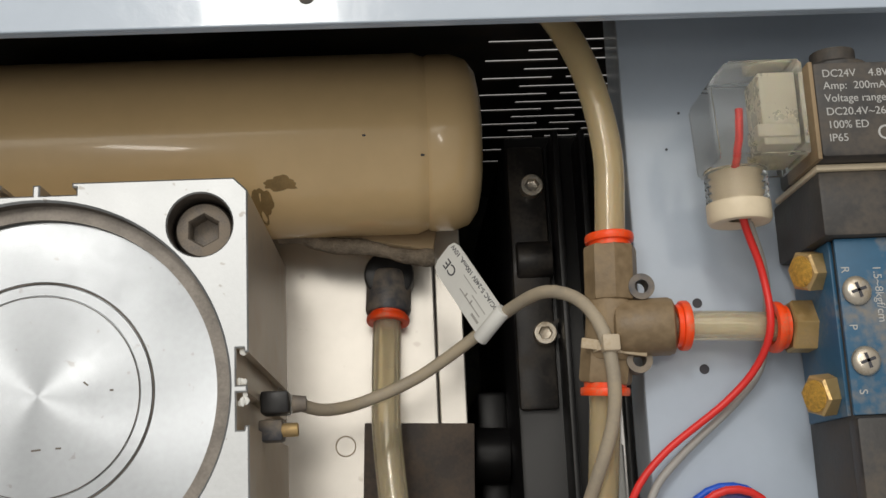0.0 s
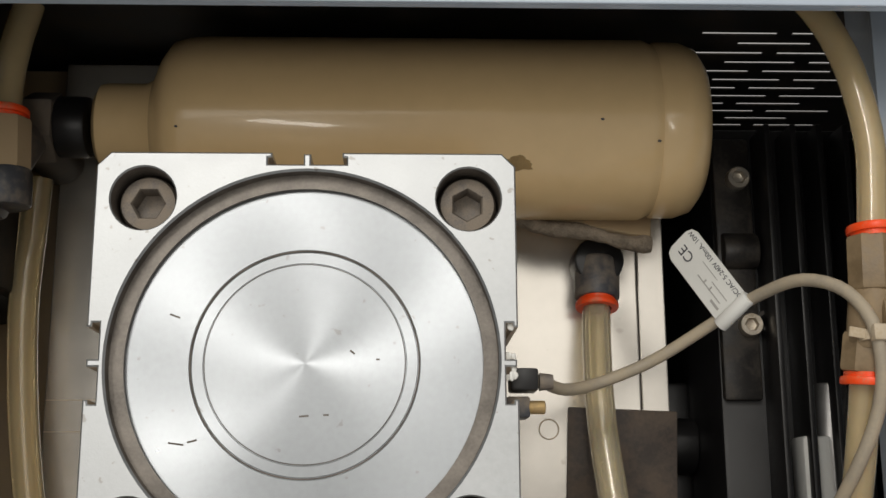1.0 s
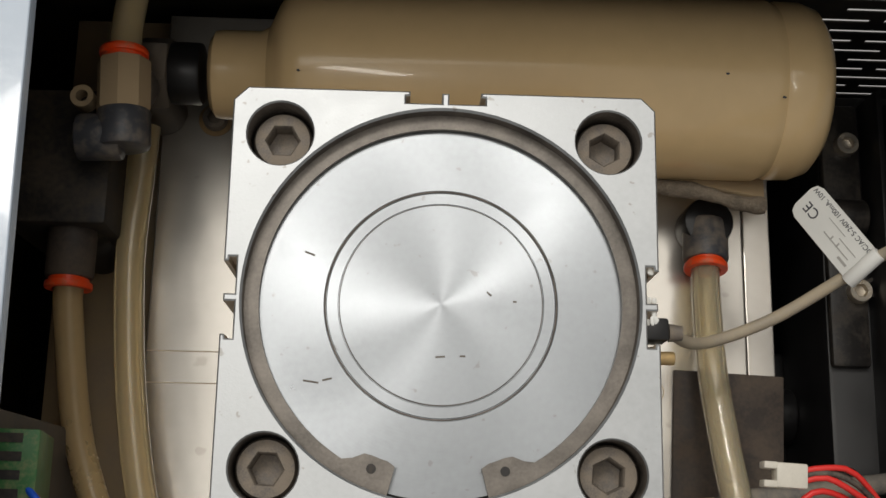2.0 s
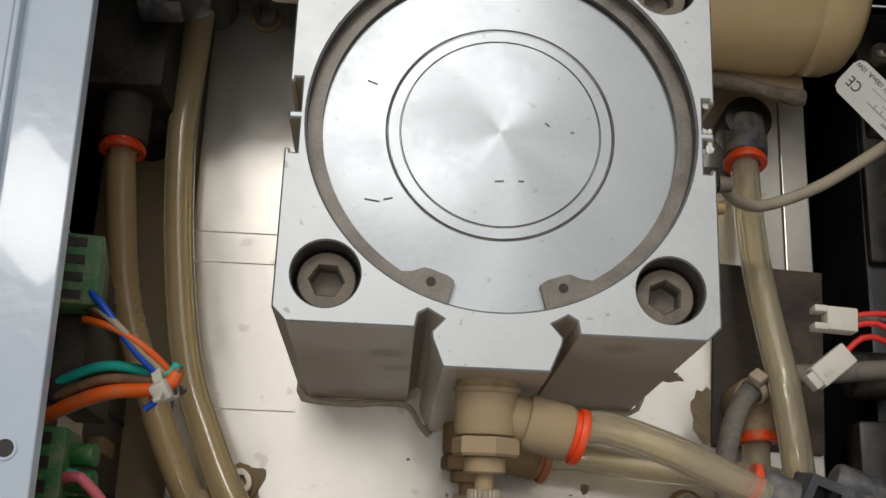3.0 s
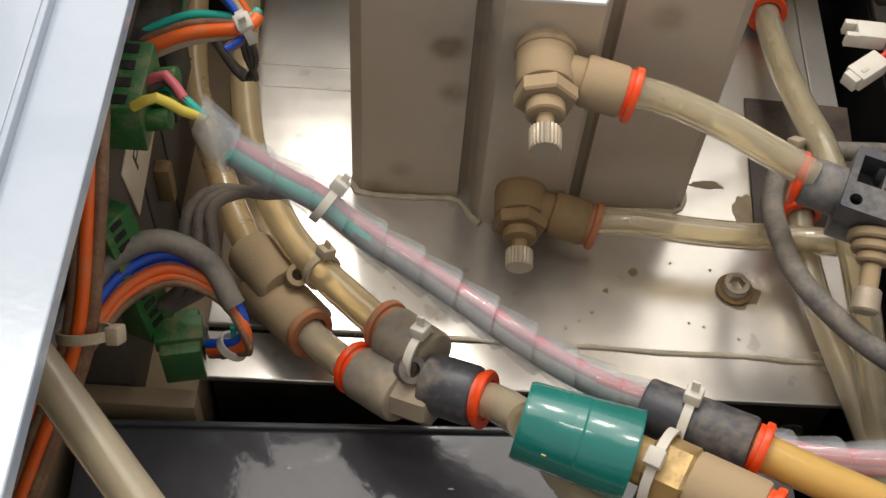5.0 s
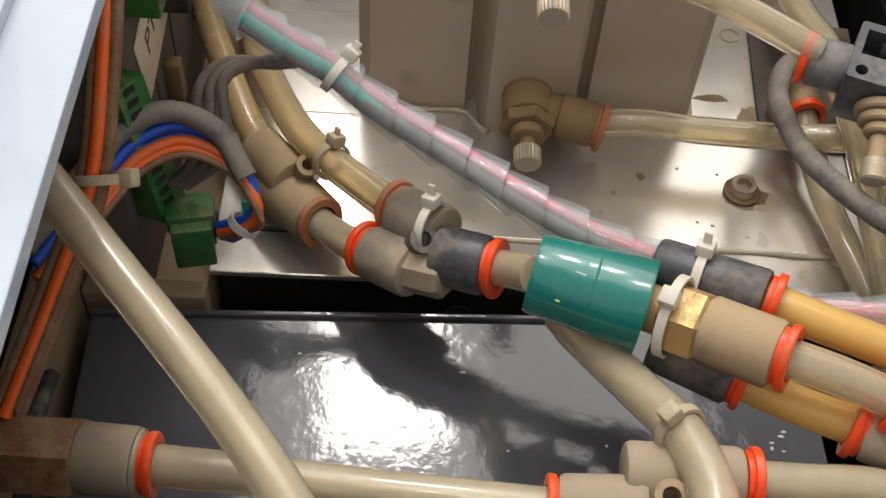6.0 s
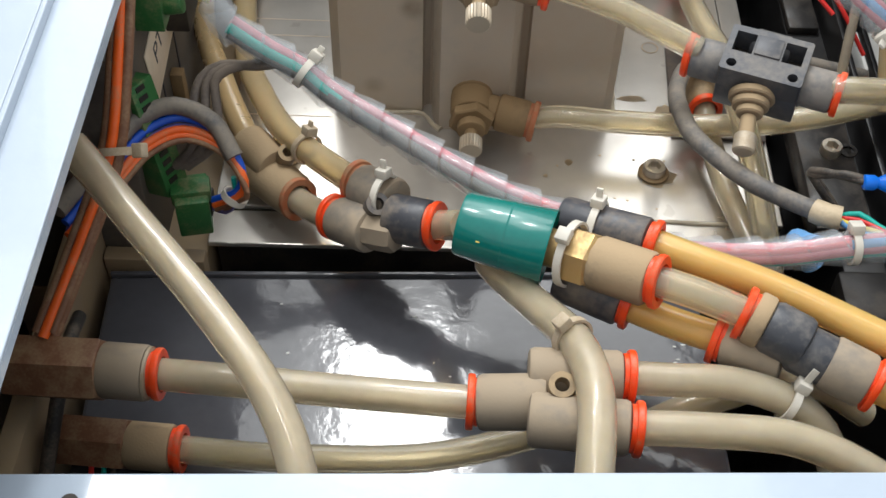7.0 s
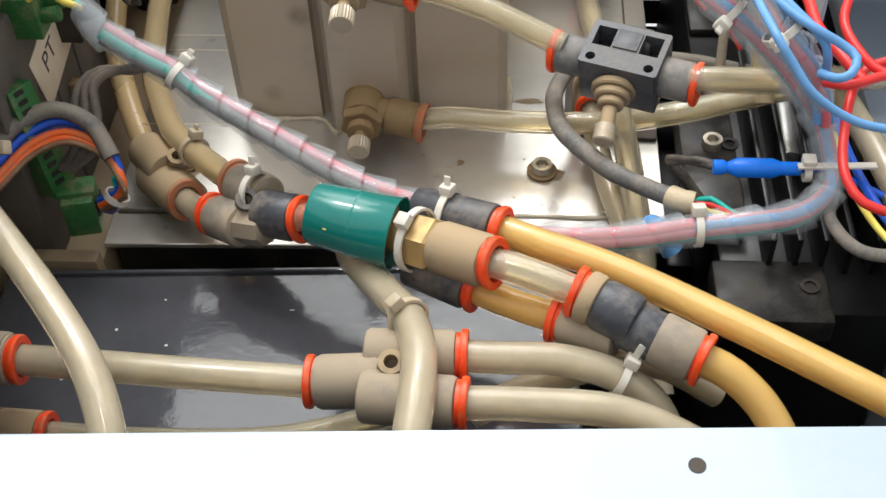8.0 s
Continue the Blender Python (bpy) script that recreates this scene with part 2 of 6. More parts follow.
M = {
    "paint": material("white_enamel_paint", (0.415, 0.48, 0.565), 0.17, vary=0.04, scale=25, bump=0.07, bump_scale=240, coat=0.3, rough_vary=0.04),
    "cream": material("cream_painted_steel", (0.30, 0.225, 0.145), 0.5, vary=0.1, dust=0.35),
    "cast": material("machined_aluminium_block", (0.41, 0.422, 0.43), 0.40, 0.85, vary=0.13, scale=70, bump=0.03, bump_scale=1400, speck=0.4, rough_vary=0.12),
    "turned": material("turned_aluminium", (0.35, 0.367, 0.386), 0.30, 1.0, vary=0.13, scale=55, aniso=0.88, rough_vary=0.13, speck=0.3),
    "anod": material("dusty_anodised_side", (0.60, 0.53, 0.44), 0.38, 0.35, vary=0.30, scale=15, dust=0.25, dust_colour=(0.37, 0.27, 0.16), rough_vary=0.15),
    "bore": material("greasy_grey_bore", (0.115, 0.098, 0.083), 0.5, 0.3, vary=0.6, scale=140, bump=0.35, bump_scale=600),
    "clip": material("dusty_spring_steel", (0.165, 0.148, 0.13), 0.42, 0.5, vary=0.4, scale=120, bump=0.1, bump_scale=700),
    "oxide": material("black_oxide_bolt", (0.14, 0.122, 0.106), 0.5, 0.3, vary=0.25, scale=200, dust=0.3, dust_colour=(0.30, 0.25, 0.195), bump=0.15, bump_scale=1200),
    "plate": material("brushed_aluminium_plate", (0.66, 0.625, 0.57), 0.22, 0.68, vary=0.08, scale=22, bump=0.30, bump_scale=26, speck=0.25, rough_vary=0.06),
    "bead": material("old_sealant", (0.55, 0.48, 0.36), 0.4, vary=0.2, scale=200, bump=0.4),
    "stain": material("brown_oil_stain", (0.25, 0.185, 0.105), 0.4, vary=0.3, scale=200),
    # near-black for inner steel, and painted shade for gaps, holes and depths
    "gap": material("black_steel_and_shade", (0.018, 0.016, 0.015), 0.5, vary=0.3, dust=0.12, dust_colour=(0.10, 0.075, 0.05)),
    "tray": material("glossy_dark_grey_enamel", (0.075, 0.076, 0.086), 0.08, vary=0.12, scale=30, bump=0.10, bump_scale=170, ior=1.55, rough_vary=0.03),
    "bottle": material("beige_enamel_tank", (0.75, 0.545, 0.29), 0.22, vary=0.05, scale=18, coat=0.4, rough_vary=0.03),
    "chip": material("worn_primer", (0.30, 0.20, 0.085), 0.5, vary=0.25, scale=200),
    "foam": material("fibrous_grey_board", (0.20, 0.165, 0.125), 0.95, vary=0.45, scale=200, bump=0.8, bump_scale=900),
    "amber": material("yellowed_clear_tube", (0.86, 0.71, 0.44), 0.18, vary=0.07, scale=30, transmission=0.66, coat=0.4, ior=1.36, rough_vary=0.03, sss=0.15),
    "milky": material("milky_cream_tube", (0.84, 0.74, 0.55), 0.20, vary=0.16, scale=22, transmission=0.66, coat=0.45, ior=1.37, rough_vary=0.05, sss=0.16),
    "clear": material("clear_tube", (0.91, 0.82, 0.61), 0.13, vary=0.06, scale=30, transmission=0.76, coat=0.5, ior=1.35, rough_vary=0.03, sss=0.12),
    "orange_tube": material("orange_amber_tube", (1.0, 0.64, 0.20), 0.20, vary=0.06, scale=30, transmission=0.48, coat=0.4, ior=1.36, rough_vary=0.04, sss=0.2),
    # yellowed tubing made darker and browner to carry shade in its colour
    "shaded_tube": material("brown_shaded_tube", (0.76, 0.57, 0.30), 0.25, vary=0.08, scale=25, transmission=0.5, coat=0.3, ior=1.38),
    "red_ring": material("orange_red_collar", (0.92, 0.075, 0.010), 0.36, vary=0.08, scale=200, dust=0.03),
    "dim_ring": material("dusty_orange_collar", (0.52, 0.15, 0.06), 0.55, vary=0.15, scale=200, dust=0.32),
    "tan": material("dust_caked_fitting", (0.20, 0.155, 0.105), 0.5, vary=0.12, scale=45, dust=0.70, bump=0.12, bump_scale=900, dust_colour=(0.43, 0.315, 0.185)),
    # grimy brown; on the lower flow fitting it also holds that fitting's shade
    "rust_and_shade": material("brown_grime_and_shade", (0.22, 0.145, 0.07), 0.55, vary=0.15, scale=45, dust=0.45, bump=0.12, bump_scale=900, dust_colour=(0.31, 0.205, 0.10)),
    "umber": material("brown_dusty_tee", (0.185, 0.13, 0.072), 0.42, vary=0.15, scale=45, dust=0.28, bump=0.10, bump_scale=900, dust_colour=(0.30, 0.22, 0.13)),
    "slate": material("dusty_slate_fitting", (0.11, 0.113, 0.122), 0.45, vary=0.10, scale=38, dust=0.28, bump=0.08, bump_scale=900, dust_colour=(0.34, 0.30, 0.25)),
    "azure": material("bright_blue_splice", (0.008, 0.16, 0.72), 0.3, vary=0.08, scale=120),
    "lead": material("dark_brown_grey_lead", (0.12, 0.10, 0.088), 0.45, vary=0.15, scale=80, dust=0.25, dust_colour=(0.24, 0.195, 0.15)),
    "grey": material("dusty_grey_fitting", (0.20, 0.18, 0.155), 0.45, vary=0.10, scale=26, dust=0.48, bump=0.06, bump_scale=900, dust_colour=(0.40, 0.315, 0.215)),
    "dark": material("dark_grey_plastic", (0.060, 0.062, 0.072), 0.38, vary=0.15, scale=40, dust=0.22, dust_colour=(0.33, 0.265, 0.19), bump=0.06, bump_scale=900),
    "valve": material("slate_grey_plastic", (0.055, 0.058, 0.068), 0.40, vary=0.10, scale=45, dust=0.08, dust_colour=(0.30, 0.27, 0.23), bump=0.06, bump_scale=900),
    "brass": material("dusty_brass", (0.56, 0.385, 0.16), 0.38, 0.65, vary=0.15, scale=120, dust=0.30, dust_colour=(0.44, 0.33, 0.19)),
    "bronze": material("sintered_bronze", (0.60, 0.36, 0.07), 0.6, 0.5, vary=0.35, scale=900, bump=0.8, bump_scale=2500),
    "nickel": material("nickel_steel", (0.62, 0.57, 0.49), 0.3, 0.9, vary=0.15, scale=150, dust=0.12),
    "knurl": material("dull_nickel_knob", (0.50, 0.44, 0.35), 0.45, 0.5, vary=0.15, scale=150, dust=0.30, dust_colour=(0.42, 0.335, 0.23)),
    "black": material("black_anodised_metal", (0.012, 0.0115, 0.012), 0.34, 0.0, vary=0.3, scale=70, rough_vary=0.12),
    "graphite": material("dark_graphite_bracket", (0.022, 0.020, 0.019), 0.36, 0.1, vary=0.2, scale=90, dust=0.1, dust_colour=(0.09, 0.075, 0.06)),
    "rod": material("grey_steel_rod", (0.48, 0.47, 0.46), 0.38, 0.8, vary=0.12, scale=90),
    # brown of the rubber sheet, also the shaded tone of the bulkhead barrel
    "tape": material("dark_brown_rubber_and_shade", (0.060, 0.047, 0.040), 0.6, vary=0.2, scale=80, dust=0.2, dust_colour=(0.125, 0.095, 0.07)),
    "green_tape": material("green_tape", (0.010, 0.175, 0.15), 0.18, vary=0.12, scale=70, coat=0.5, bump=0.05, bump_scale=200),
    "green_pcb": material("green_terminal_plastic", (0.032, 0.14, 0.038), 0.40, vary=0.12, scale=120, dust=0.10),
    "box": material("dark_grey_housing", (0.085, 0.076, 0.067), 0.5, vary=0.2, scale=60, dust=0.30, dust_colour=(0.17, 0.135, 0.10)),
    "paper": material("aged_paper_label", (0.80, 0.68, 0.53), 0.8, vary=0.08, scale=100),
    "white_label": material("white_label_film", (0.70, 0.70, 0.67), 0.45, vary=0.03, scale=100),
    "ink": material("dark_print", (0.05, 0.05, 0.06), 0.6, vary=0.1),
    "pale_ink": material("white_print", (0.42, 0.42, 0.41), 0.6, vary=0.1),
    "nylon": material("white_nylon", (0.66, 0.62, 0.54), 0.42, vary=0.08, scale=150, transmission=0.08),
    "nylon_dust": material("dusty_nylon", (0.50, 0.42, 0.31), 0.5, vary=0.1, scale=150, dust=0.25),
    "cable": material("beige_grey_cable", (0.33, 0.285, 0.22), 0.5, vary=0.08, scale=120, dust=0.25, dust_colour=(0.40, 0.33, 0.23)),
    "grey_cable": material("dusty_dark_grey_cable", (0.13, 0.125, 0.12), 0.5, vary=0.15, scale=80, dust=0.4, dust_colour=(0.28, 0.24, 0.19)),
    "grey_wire": material("grey_wire", (0.36, 0.35, 0.33), 0.45, vary=0.08, scale=120),
    "red": material("red_wire", (0.68, 0.03, 0.025), 0.33, vary=0.08, scale=120),
    "blue": material("blue_wire", (0.012, 0.085, 0.55), 0.36, vary=0.1, scale=120),
    "sky": material("light_blue_wire", (0.14, 0.33, 0.62), 0.38, vary=0.1, scale=120),
    "orange": material("orange_wire", (0.86, 0.13, 0.012), 0.38, vary=0.1, scale=120, dust=0.05),
    "yellow": material("yellow_wire", (0.78, 0.62, 0.10), 0.4, vary=0.1, scale=120),
    "teal": material("green_wire", (0.02, 0.42, 0.34), 0.4, vary=0.1, scale=120),
    "violet": material("violet_wire", (0.10, 0.09, 0.30), 0.4, vary=0.1, scale=120, dust=0.1),
    "brown": material("brown_wire", (0.20, 0.095, 0.05), 0.45, vary=0.15, scale=120, dust=0.15),
    "blackw": material("black_wire", (0.035, 0.032, 0.03), 0.45, vary=0.15, scale=120, dust=0.2, dust_colour=(0.2, 0.16, 0.12)),
    "pinkw": material("pale_red_wire", (0.60, 0.13, 0.16), 0.4, vary=0.1, scale=120),
    "wrap": material("clear_spiral_wrap", (0.52, 0.56, 0.59), 0.12, vary=0.12, scale=60, coat=0.9, alpha=0.25),
    "clearbox": material("clear_polycarbonate", (0.93, 0.92, 0.88), 0.05, vary=0.03, scale=90, transmission=0.96, ior=1.15, rough_vary=0.03),
    "frosted": material("frosted_ivory_insert", (0.86, 0.81, 0.66), 0.25, vary=0.06, scale=100, transmission=0.45, ior=1.2, sss=0.2),
    "ivory": material("ivory_plastic", (0.68, 0.58, 0.42), 0.4, vary=0.06, scale=100, coat=0.1),
    "coil": material("black_coil_moulding", (0.04, 0.038, 0.037), 0.5, vary=0.2, scale=70, dust=0.22, dust_colour=(0.12, 0.10, 0.08), bump=0.1, bump_scale=700),
    "blue_label": material("blue_name_plate", (0.022, 0.10, 0.19), 0.45, vary=0.12, scale=60, dust=0.08),
    "glue": material("dried_beige_glue", (0.52, 0.42, 0.28), 0.5, vary=0.12, scale=120, bump=0.3),
}

# fine lathe rings on the turned cap
nt = M["turned"].node_tree
wave, coord, relief = nt.nodes.new("ShaderNodeTexWave"), nt.nodes.new("ShaderNodeTexCoord"), nt.nodes.new("ShaderNodeBump")
wave.wave_type, wave.rings_direction = "RINGS", "Z"
wave.inputs["Scale"].default_value, wave.inputs["Distortion"].default_value, wave.inputs["Detail"].default_value = 330.0, 1.5, 3.0
relief.inputs["Strength"].default_value, relief.inputs["Distance"].default_value = 0.012, 0.0002
nt.links.new(coord.outputs["Object"], wave.inputs["Vector"])
nt.links.new(wave.outputs[1], relief.inputs["Height"])
nt.links.new(relief.outputs[0], nt.nodes["Principled BSDF"].inputs["Normal"])

# soft brown stains on the dusty sides of the block
nt = M["anod"].node_tree
coord, old = nt.nodes.new("ShaderNodeTexCoord"), nt.nodes["Principled BSDF"].inputs["Base Color"].links[0].from_socket
rag = nt.nodes.new("ShaderNodeTexNoise")
rag.inputs["Scale"].default_value, rag.inputs["Detail"].default_value = 110.0, 4.0
nt.links.new(coord.outputs["Object"], rag.inputs["Vector"])
for place, radius, much in (((-0.0280, -0.0582, 0.0590), 0.0085, 0.65), ((-0.0250, -0.0582, 0.0390), 0.0075, 0.50), ((0.0340, -0.0582, 0.0770), 0.0080, 0.40), ((-0.0410, -0.0582, -0.0010), 0.0060, 0.25), ((-0.0500, -0.0582, -0.0130), 0.0080, 0.35)):
    away, near, rough, tint = (nt.nodes.new(k) for k in ("ShaderNodeVectorMath", "ShaderNodeMapRange", "ShaderNodeMath", "ShaderNodeMix"))
    away.operation, rough.operation, tint.data_type = "DISTANCE", "MULTIPLY", "RGBA"
    away.inputs[1].default_value = place
    nt.links.new(coord.outputs["Object"], away.inputs[0])
    near.interpolation_type = "SMOOTHSTEP"
    near.inputs[1].default_value, near.inputs[2].default_value, near.inputs[3].default_value, near.inputs[4].default_value = radius, radius * 0.2, 0.0, much * 1.9
    nt.links.new(away.outputs["Value"], near.inputs[0])
    nt.links.new(near.outputs[0], rough.inputs[0])
    nt.links.new(rag.outputs[0], rough.inputs[1])
    rough.use_clamp = True
    nt.links.new(rough.outputs[0], tint.inputs[0])
    nt.links.new(old, tint.inputs[6])
    tint.inputs[7].default_value = (0.17, 0.115, 0.055, 1)
    old = tint.outputs[2]
nt.links.new(old, nt.nodes["Principled BSDF"].inputs["Base Color"])

Z0 = -0.015  # top of the aluminium base
TOP = 0.090  # top of the cylinder block


# ---- helpers for shapes ----
def part(name, bm, mat, parent=None, label="", smooth=True):
    me = bpy.data.meshes.new(name)
    bm.normal_update()
    bm.to_mesh(me)
    bm.free()
    me.materials.append(M[mat])
    if smooth:
        me.shade_smooth()
        me.set_sharp_from_angle(angle=radians(38))
    ob = new(name, me)
    if parent:
        ob.parent = parent
    if label:
        ob["label"] = label
    return ob


def thing(name, place, label, category, group="", kind=""):
    ob = new(name)
    ob.location = place
    ob.empty_display_size = 0.01
    return tagged(ob, label, category, group, kind)


def put(ob, thing_ob):
    """Hang a part built in world places under a thing."""
    ob.parent = thing_ob
    ob.matrix_parent_inverse = Matrix.Translation(thing_ob.location).inverted()
    return ob


def box(x0, x1, y0, y1, z0, z1, bevel=0.0, turn=None):
    bm = bmesh.new()
    m = Matrix.Translation(((x0 + x1) / 2, (y0 + y1) / 2, (z0 + z1) / 2)) @ (turn or Matrix.Identity(4)) @ Matrix.Diagonal((x1 - x0, y1 - y0, z1 - z0, 1))
    bmesh.ops.create_cube(bm, size=1, matrix=m)
    if bevel:
        bmesh.ops.bevel(bm, geom=bm.edges[:], offset=bevel, segments=2, affect="EDGES", profile=0.5)
    return bm


def obox(size, m, bevel=0.0):
    """A box of that size at the pose m."""
    bm = bmesh.new()
    bmesh.ops.create_cube(bm, size=1, matrix=Matrix.Diagonal((*size, 1)))
    if bevel:
        bmesh.ops.bevel(bm, geom=bm.edges[:], offset=bevel, segments=2, affect="EDGES", profile=0.5)
    bm.transform(m)
    return bm


def axis_pose(p, d, spin=0.0):
    """A pose at p whose z runs along d."""
    d = Vector(d).normalized()
    side = Vector((0, 0, 1)) if abs(d.z) < 0.92 else Vector((0, 1, 0))
    x = side.cross(d).normalized()
    y = d.cross(x)
    m = Matrix((x, y, d)).transposed().to_4x4()
    return Matrix.Translation(p) @ m @ Matrix.Rotation(spin, 4, "Z")


def lathe(profile, m=None, n=28, cap=True, bm=None):
    """Turn a profile of (radius, height) round z."""
    bm = bm or bmesh.new()
    rings = []
    for r, z in profile:
        rings.append([bm.verts.new((r * math.cos(2 * math.pi * k / n), r * math.sin(2 * math.pi * k / n), z)) for k in range(n)])
    for a, b in zip(rings, rings[1:]):
        for k in range(n):
            bm.faces.new((a[k], a[(k + 1) % n], b[(k + 1) % n], b[k]))
    if cap:
        bm.faces.new(rings[0][::-1])
        bm.faces.new(rings[-1])
    if m is not None:
        bm.transform(m)
    return bm


def spline(points, step=0.003):
    """A smooth line through the given points."""
    p = [Vector(q) for q in points]
    p = [2 * p[0] - p[1]] + p + [2 * p[-1] - p[-2]]
    out = []
    for a, b, c, d in zip(p, p[1:], p[2:], p[3:]):
        n = max(2, int((c - b).length / step))
        for k in range(n):
            t = k / n
            out.append(0.5 * ((2 * b) + (c - a) * t + (2 * a - 5 * b + 4 * c - d) * t * t + (3 * b - a - 3 * c + d) * t ** 3))
    out.append(p[-2])
    return out


def sweep(points, r, n=16, wobble=0.0, step=0.003, bm=None):
    line = spline(points, step)
    bm = bm or bmesh.new()
    d = (line[1] - line[0]).normalized()
    x = d.orthogonal().normalized()
    rings = []
    for i, q in enumerate(line):
        nd = (line[min(i + 1, len(line) - 1)] - line[max(i - 1, 0)]).normalized()
        x = (x - nd * x.dot(nd)).normalized()
        y = nd.cross(x)
        rr = r * (1 + wobble * (noise.noise(q * 160) if wobble else 0))
        rings.append([bm.verts.new(q + (x * math.cos(2 * math.pi * k / n) + y * math.sin(2 * math.pi * k / n)) * rr) for k in range(n)])
    for a, b in zip(rings, rings[1:]):
        for k in range(n):
            bm.faces.new((a[k], a[(k + 1) % n], b[(k + 1) % n], b[k]))
    bm.faces.new(rings[0][::-1])
    bm.faces.new(rings[-1])
    return bm


TUBING = ("amber", "milky", "clear", "orange_tube", "shaded_tube")


def hose(name, points, r, mat, label, category="hose", group="", n=18, wobble=0.0):
    bm = sweep(points, r, n, wobble)
    if mat in TUBING:
        first = len(bm.faces)
        sweep(points, r * 0.62, 14, wobble, bm=bm)
        bm.faces.ensure_lookup_table()
        for f in bm.faces[first:]:
            f.normal_flip()
    ob = part(name, bm, mat)
    return tagged(ob, label, category, group)


def prism(r, sides, z0, z1, m, chamfer=0.0006):
    return lathe([(r - chamfer, z0), (r, z0 + chamfer), (r, z1 - chamfer), (r - chamfer, z1)], m, sides)


def barrel(r, length, round_=0.001):
    return [(r - round_, 0), (r - 0.3 * round_, 0.3 * round_), (r, round_), (r, length - round_), (r - 0.3 * round_, length - 0.3 * round_), (r - round_, length)]


def collar(parent, p, d, r, mat="red_ring", oval=1.12, thick=0.0036):
    """The oval release collar of a push-in fitting, with the hole for its tube."""
    m = axis_pose(p, d) @ Matrix.Diagonal((1, oval, 1, 1))
    t = thick
    prof = [(r * 1.02, 0), (r * 1.30, 0), (r * 1.30, t * 0.35), (r * 1.48, t * 0.4), (r * 1.52, t * 0.55), (r * 1.52, t * 0.88), (r * 1.46, t), (r * 1.04, t), (r * 1.02, 0)]
    bm = lathe(prof, m, 30, cap=False)
    bmesh.ops.remove_doubles(bm, verts=bm.verts, dist=1e-6)
    return put(part("collar", bm, mat), parent)


def body(parent, name, p0, p1, r, mat, label="", round_=0.0012, n=28, steps=()):
    """A round body from p0 to p1; steps: (share of the length, radius) where it widens or narrows."""
    p0, p1 = Vector(p0), Vector(p1)
    L = (p1 - p0).length
    if steps:
        prof = []
        for (s, rr), (s2, r2) in zip(steps, list(steps[1:]) + [(1.0, None)]):
            prof += [(rr - 0.0005, s * L), (rr, s * L + 0.0005), (rr, s2 * L - 0.0005), (rr - 0.0005, s2 * L)]
    else:
        prof = barrel(r, L, round_)
    return put(part(name, lathe(prof, axis_pose(p0, p1 - p0), n), mat, None, label), parent)


def eyelet(parent, p, d, mat="dark", r=0.0036, hole=0.0019, h=0.006):
    m = axis_pose(Vector(p), d)
    prof = [(hole, 0), (r, 0), (r, h), (hole, h), (hole, 0)]
    bm = lathe(prof, m, 22, cap=False)
    bmesh.ops.remove_doubles(bm, verts=bm.verts, dist=1e-6)
    return put(part("eyelet", bm, mat), parent)


def cable_tie(p, d, r, head_dir, mat="nylon", label="white nylon cable tie pulled tight", tail=0.006, width=0.0025):
    """A band round a line at p along d, with its head to head_dir."""
    t = thing("cable_tie", p, label, "cable tie", "cable ties")
    m = axis_pose(p, d)
    w = width / 2
    bm = lathe([(r, -w), (r + 0.0009, -w), (r + 0.0009, w), (r, w), (r, -w)], m, 28, cap=False)
    bmesh.ops.remove_doubles(bm, verts=bm.verts, dist=1e-6)
    put(part("band", bm, mat), t)
    h = Vector(head_dir).normalized()
    d = Vector(d).normalized()
    h = (h - d * h.dot(d)).normalized()
    mm = Matrix((d, h, d.cross(h))).transposed().to_4x4()
    mm.translation = Vector(p) + h * (r + 0.002)
    put(part("head", obox((0.0046, 0.0036, 0.0048), mm, 0.0006), mat), t)
    if tail:
        m2 = mm.copy()
        m2.translation = Vector(p) + h * (r + 0.003 + tail / 2)
        put(part("tail", obox((0.0022, tail, 0.0009), m2, 0.0002), mat), t)
    return t


def cap_screw(name, p, r=0.0042, h=0.0042, mat="nickel", label="", group="", washer=0.0, up=(0, 0, 1)):
    """A socket head screw seen from above, with its hexagon hole."""
    t = thing(name, p, label, "screw", group)
    m = axis_pose(p, up)
    if washer:
        put(part("washer", lathe([(washer - 0.0003, -0.0), (washer, 0.0003), (washer, 0.0006), (washer - 0.0003, 0.0008)], m, 28), "rust_and_shade"), t)
    put(part("head", socket_head(r, h, m), mat), t)
    return t


def socket_head(r, h, m):
    bm = bmesh.new()
    n = 36
    hexr = r * 0.55
    ring = lambda rr, z: [bm.verts.new((rr * math.cos(2 * math.pi * k / n), rr * math.sin(2 * math.pi * k / n), z)) for k in range(n)]  # noqa: E731
    hexa = lambda rr, z: [bm.verts.new((rr * math.cos(math.pi * k / 3), rr * math.sin(math.pi * k / 3), z)) for k in range(6)]  # noqa: E731
    rings = [ring(r, 0), ring(r, h * 0.85), ring(r * 0.92, h)]
    for a, b in zip(rings, rings[1:]):
        for k in range(n):
            bm.faces.new((a[k], a[(k + 1) % n], b[(k + 1) % n], b[k]))
    bm.faces.new(rings[0][::-1])
    rim, h1, h2, h3 = rings[-1], hexa(hexr * 1.12, h), hexa(hexr, h - r * 0.08), hexa(hexr, h * 0.35)
    for k in range(6):
        seg = [rim[(k * 6 + j) % n] for j in range(7)]
        bm.faces.new(seg + [h1[(k + 1) % 6], h1[k]])
        for a, b in ((h1, h2), (h2, h3)):
            bm.faces.new((a[k], a[(k + 1) % 6], b[(k + 1) % 6], b[k]))
    tip = bm.verts.new((0, 0, h * 0.25))
    for k in range(6):
        bm.faces.new((h3[k], h3[(k + 1) % 6], tip))
    bm.transform(m)
    return bm


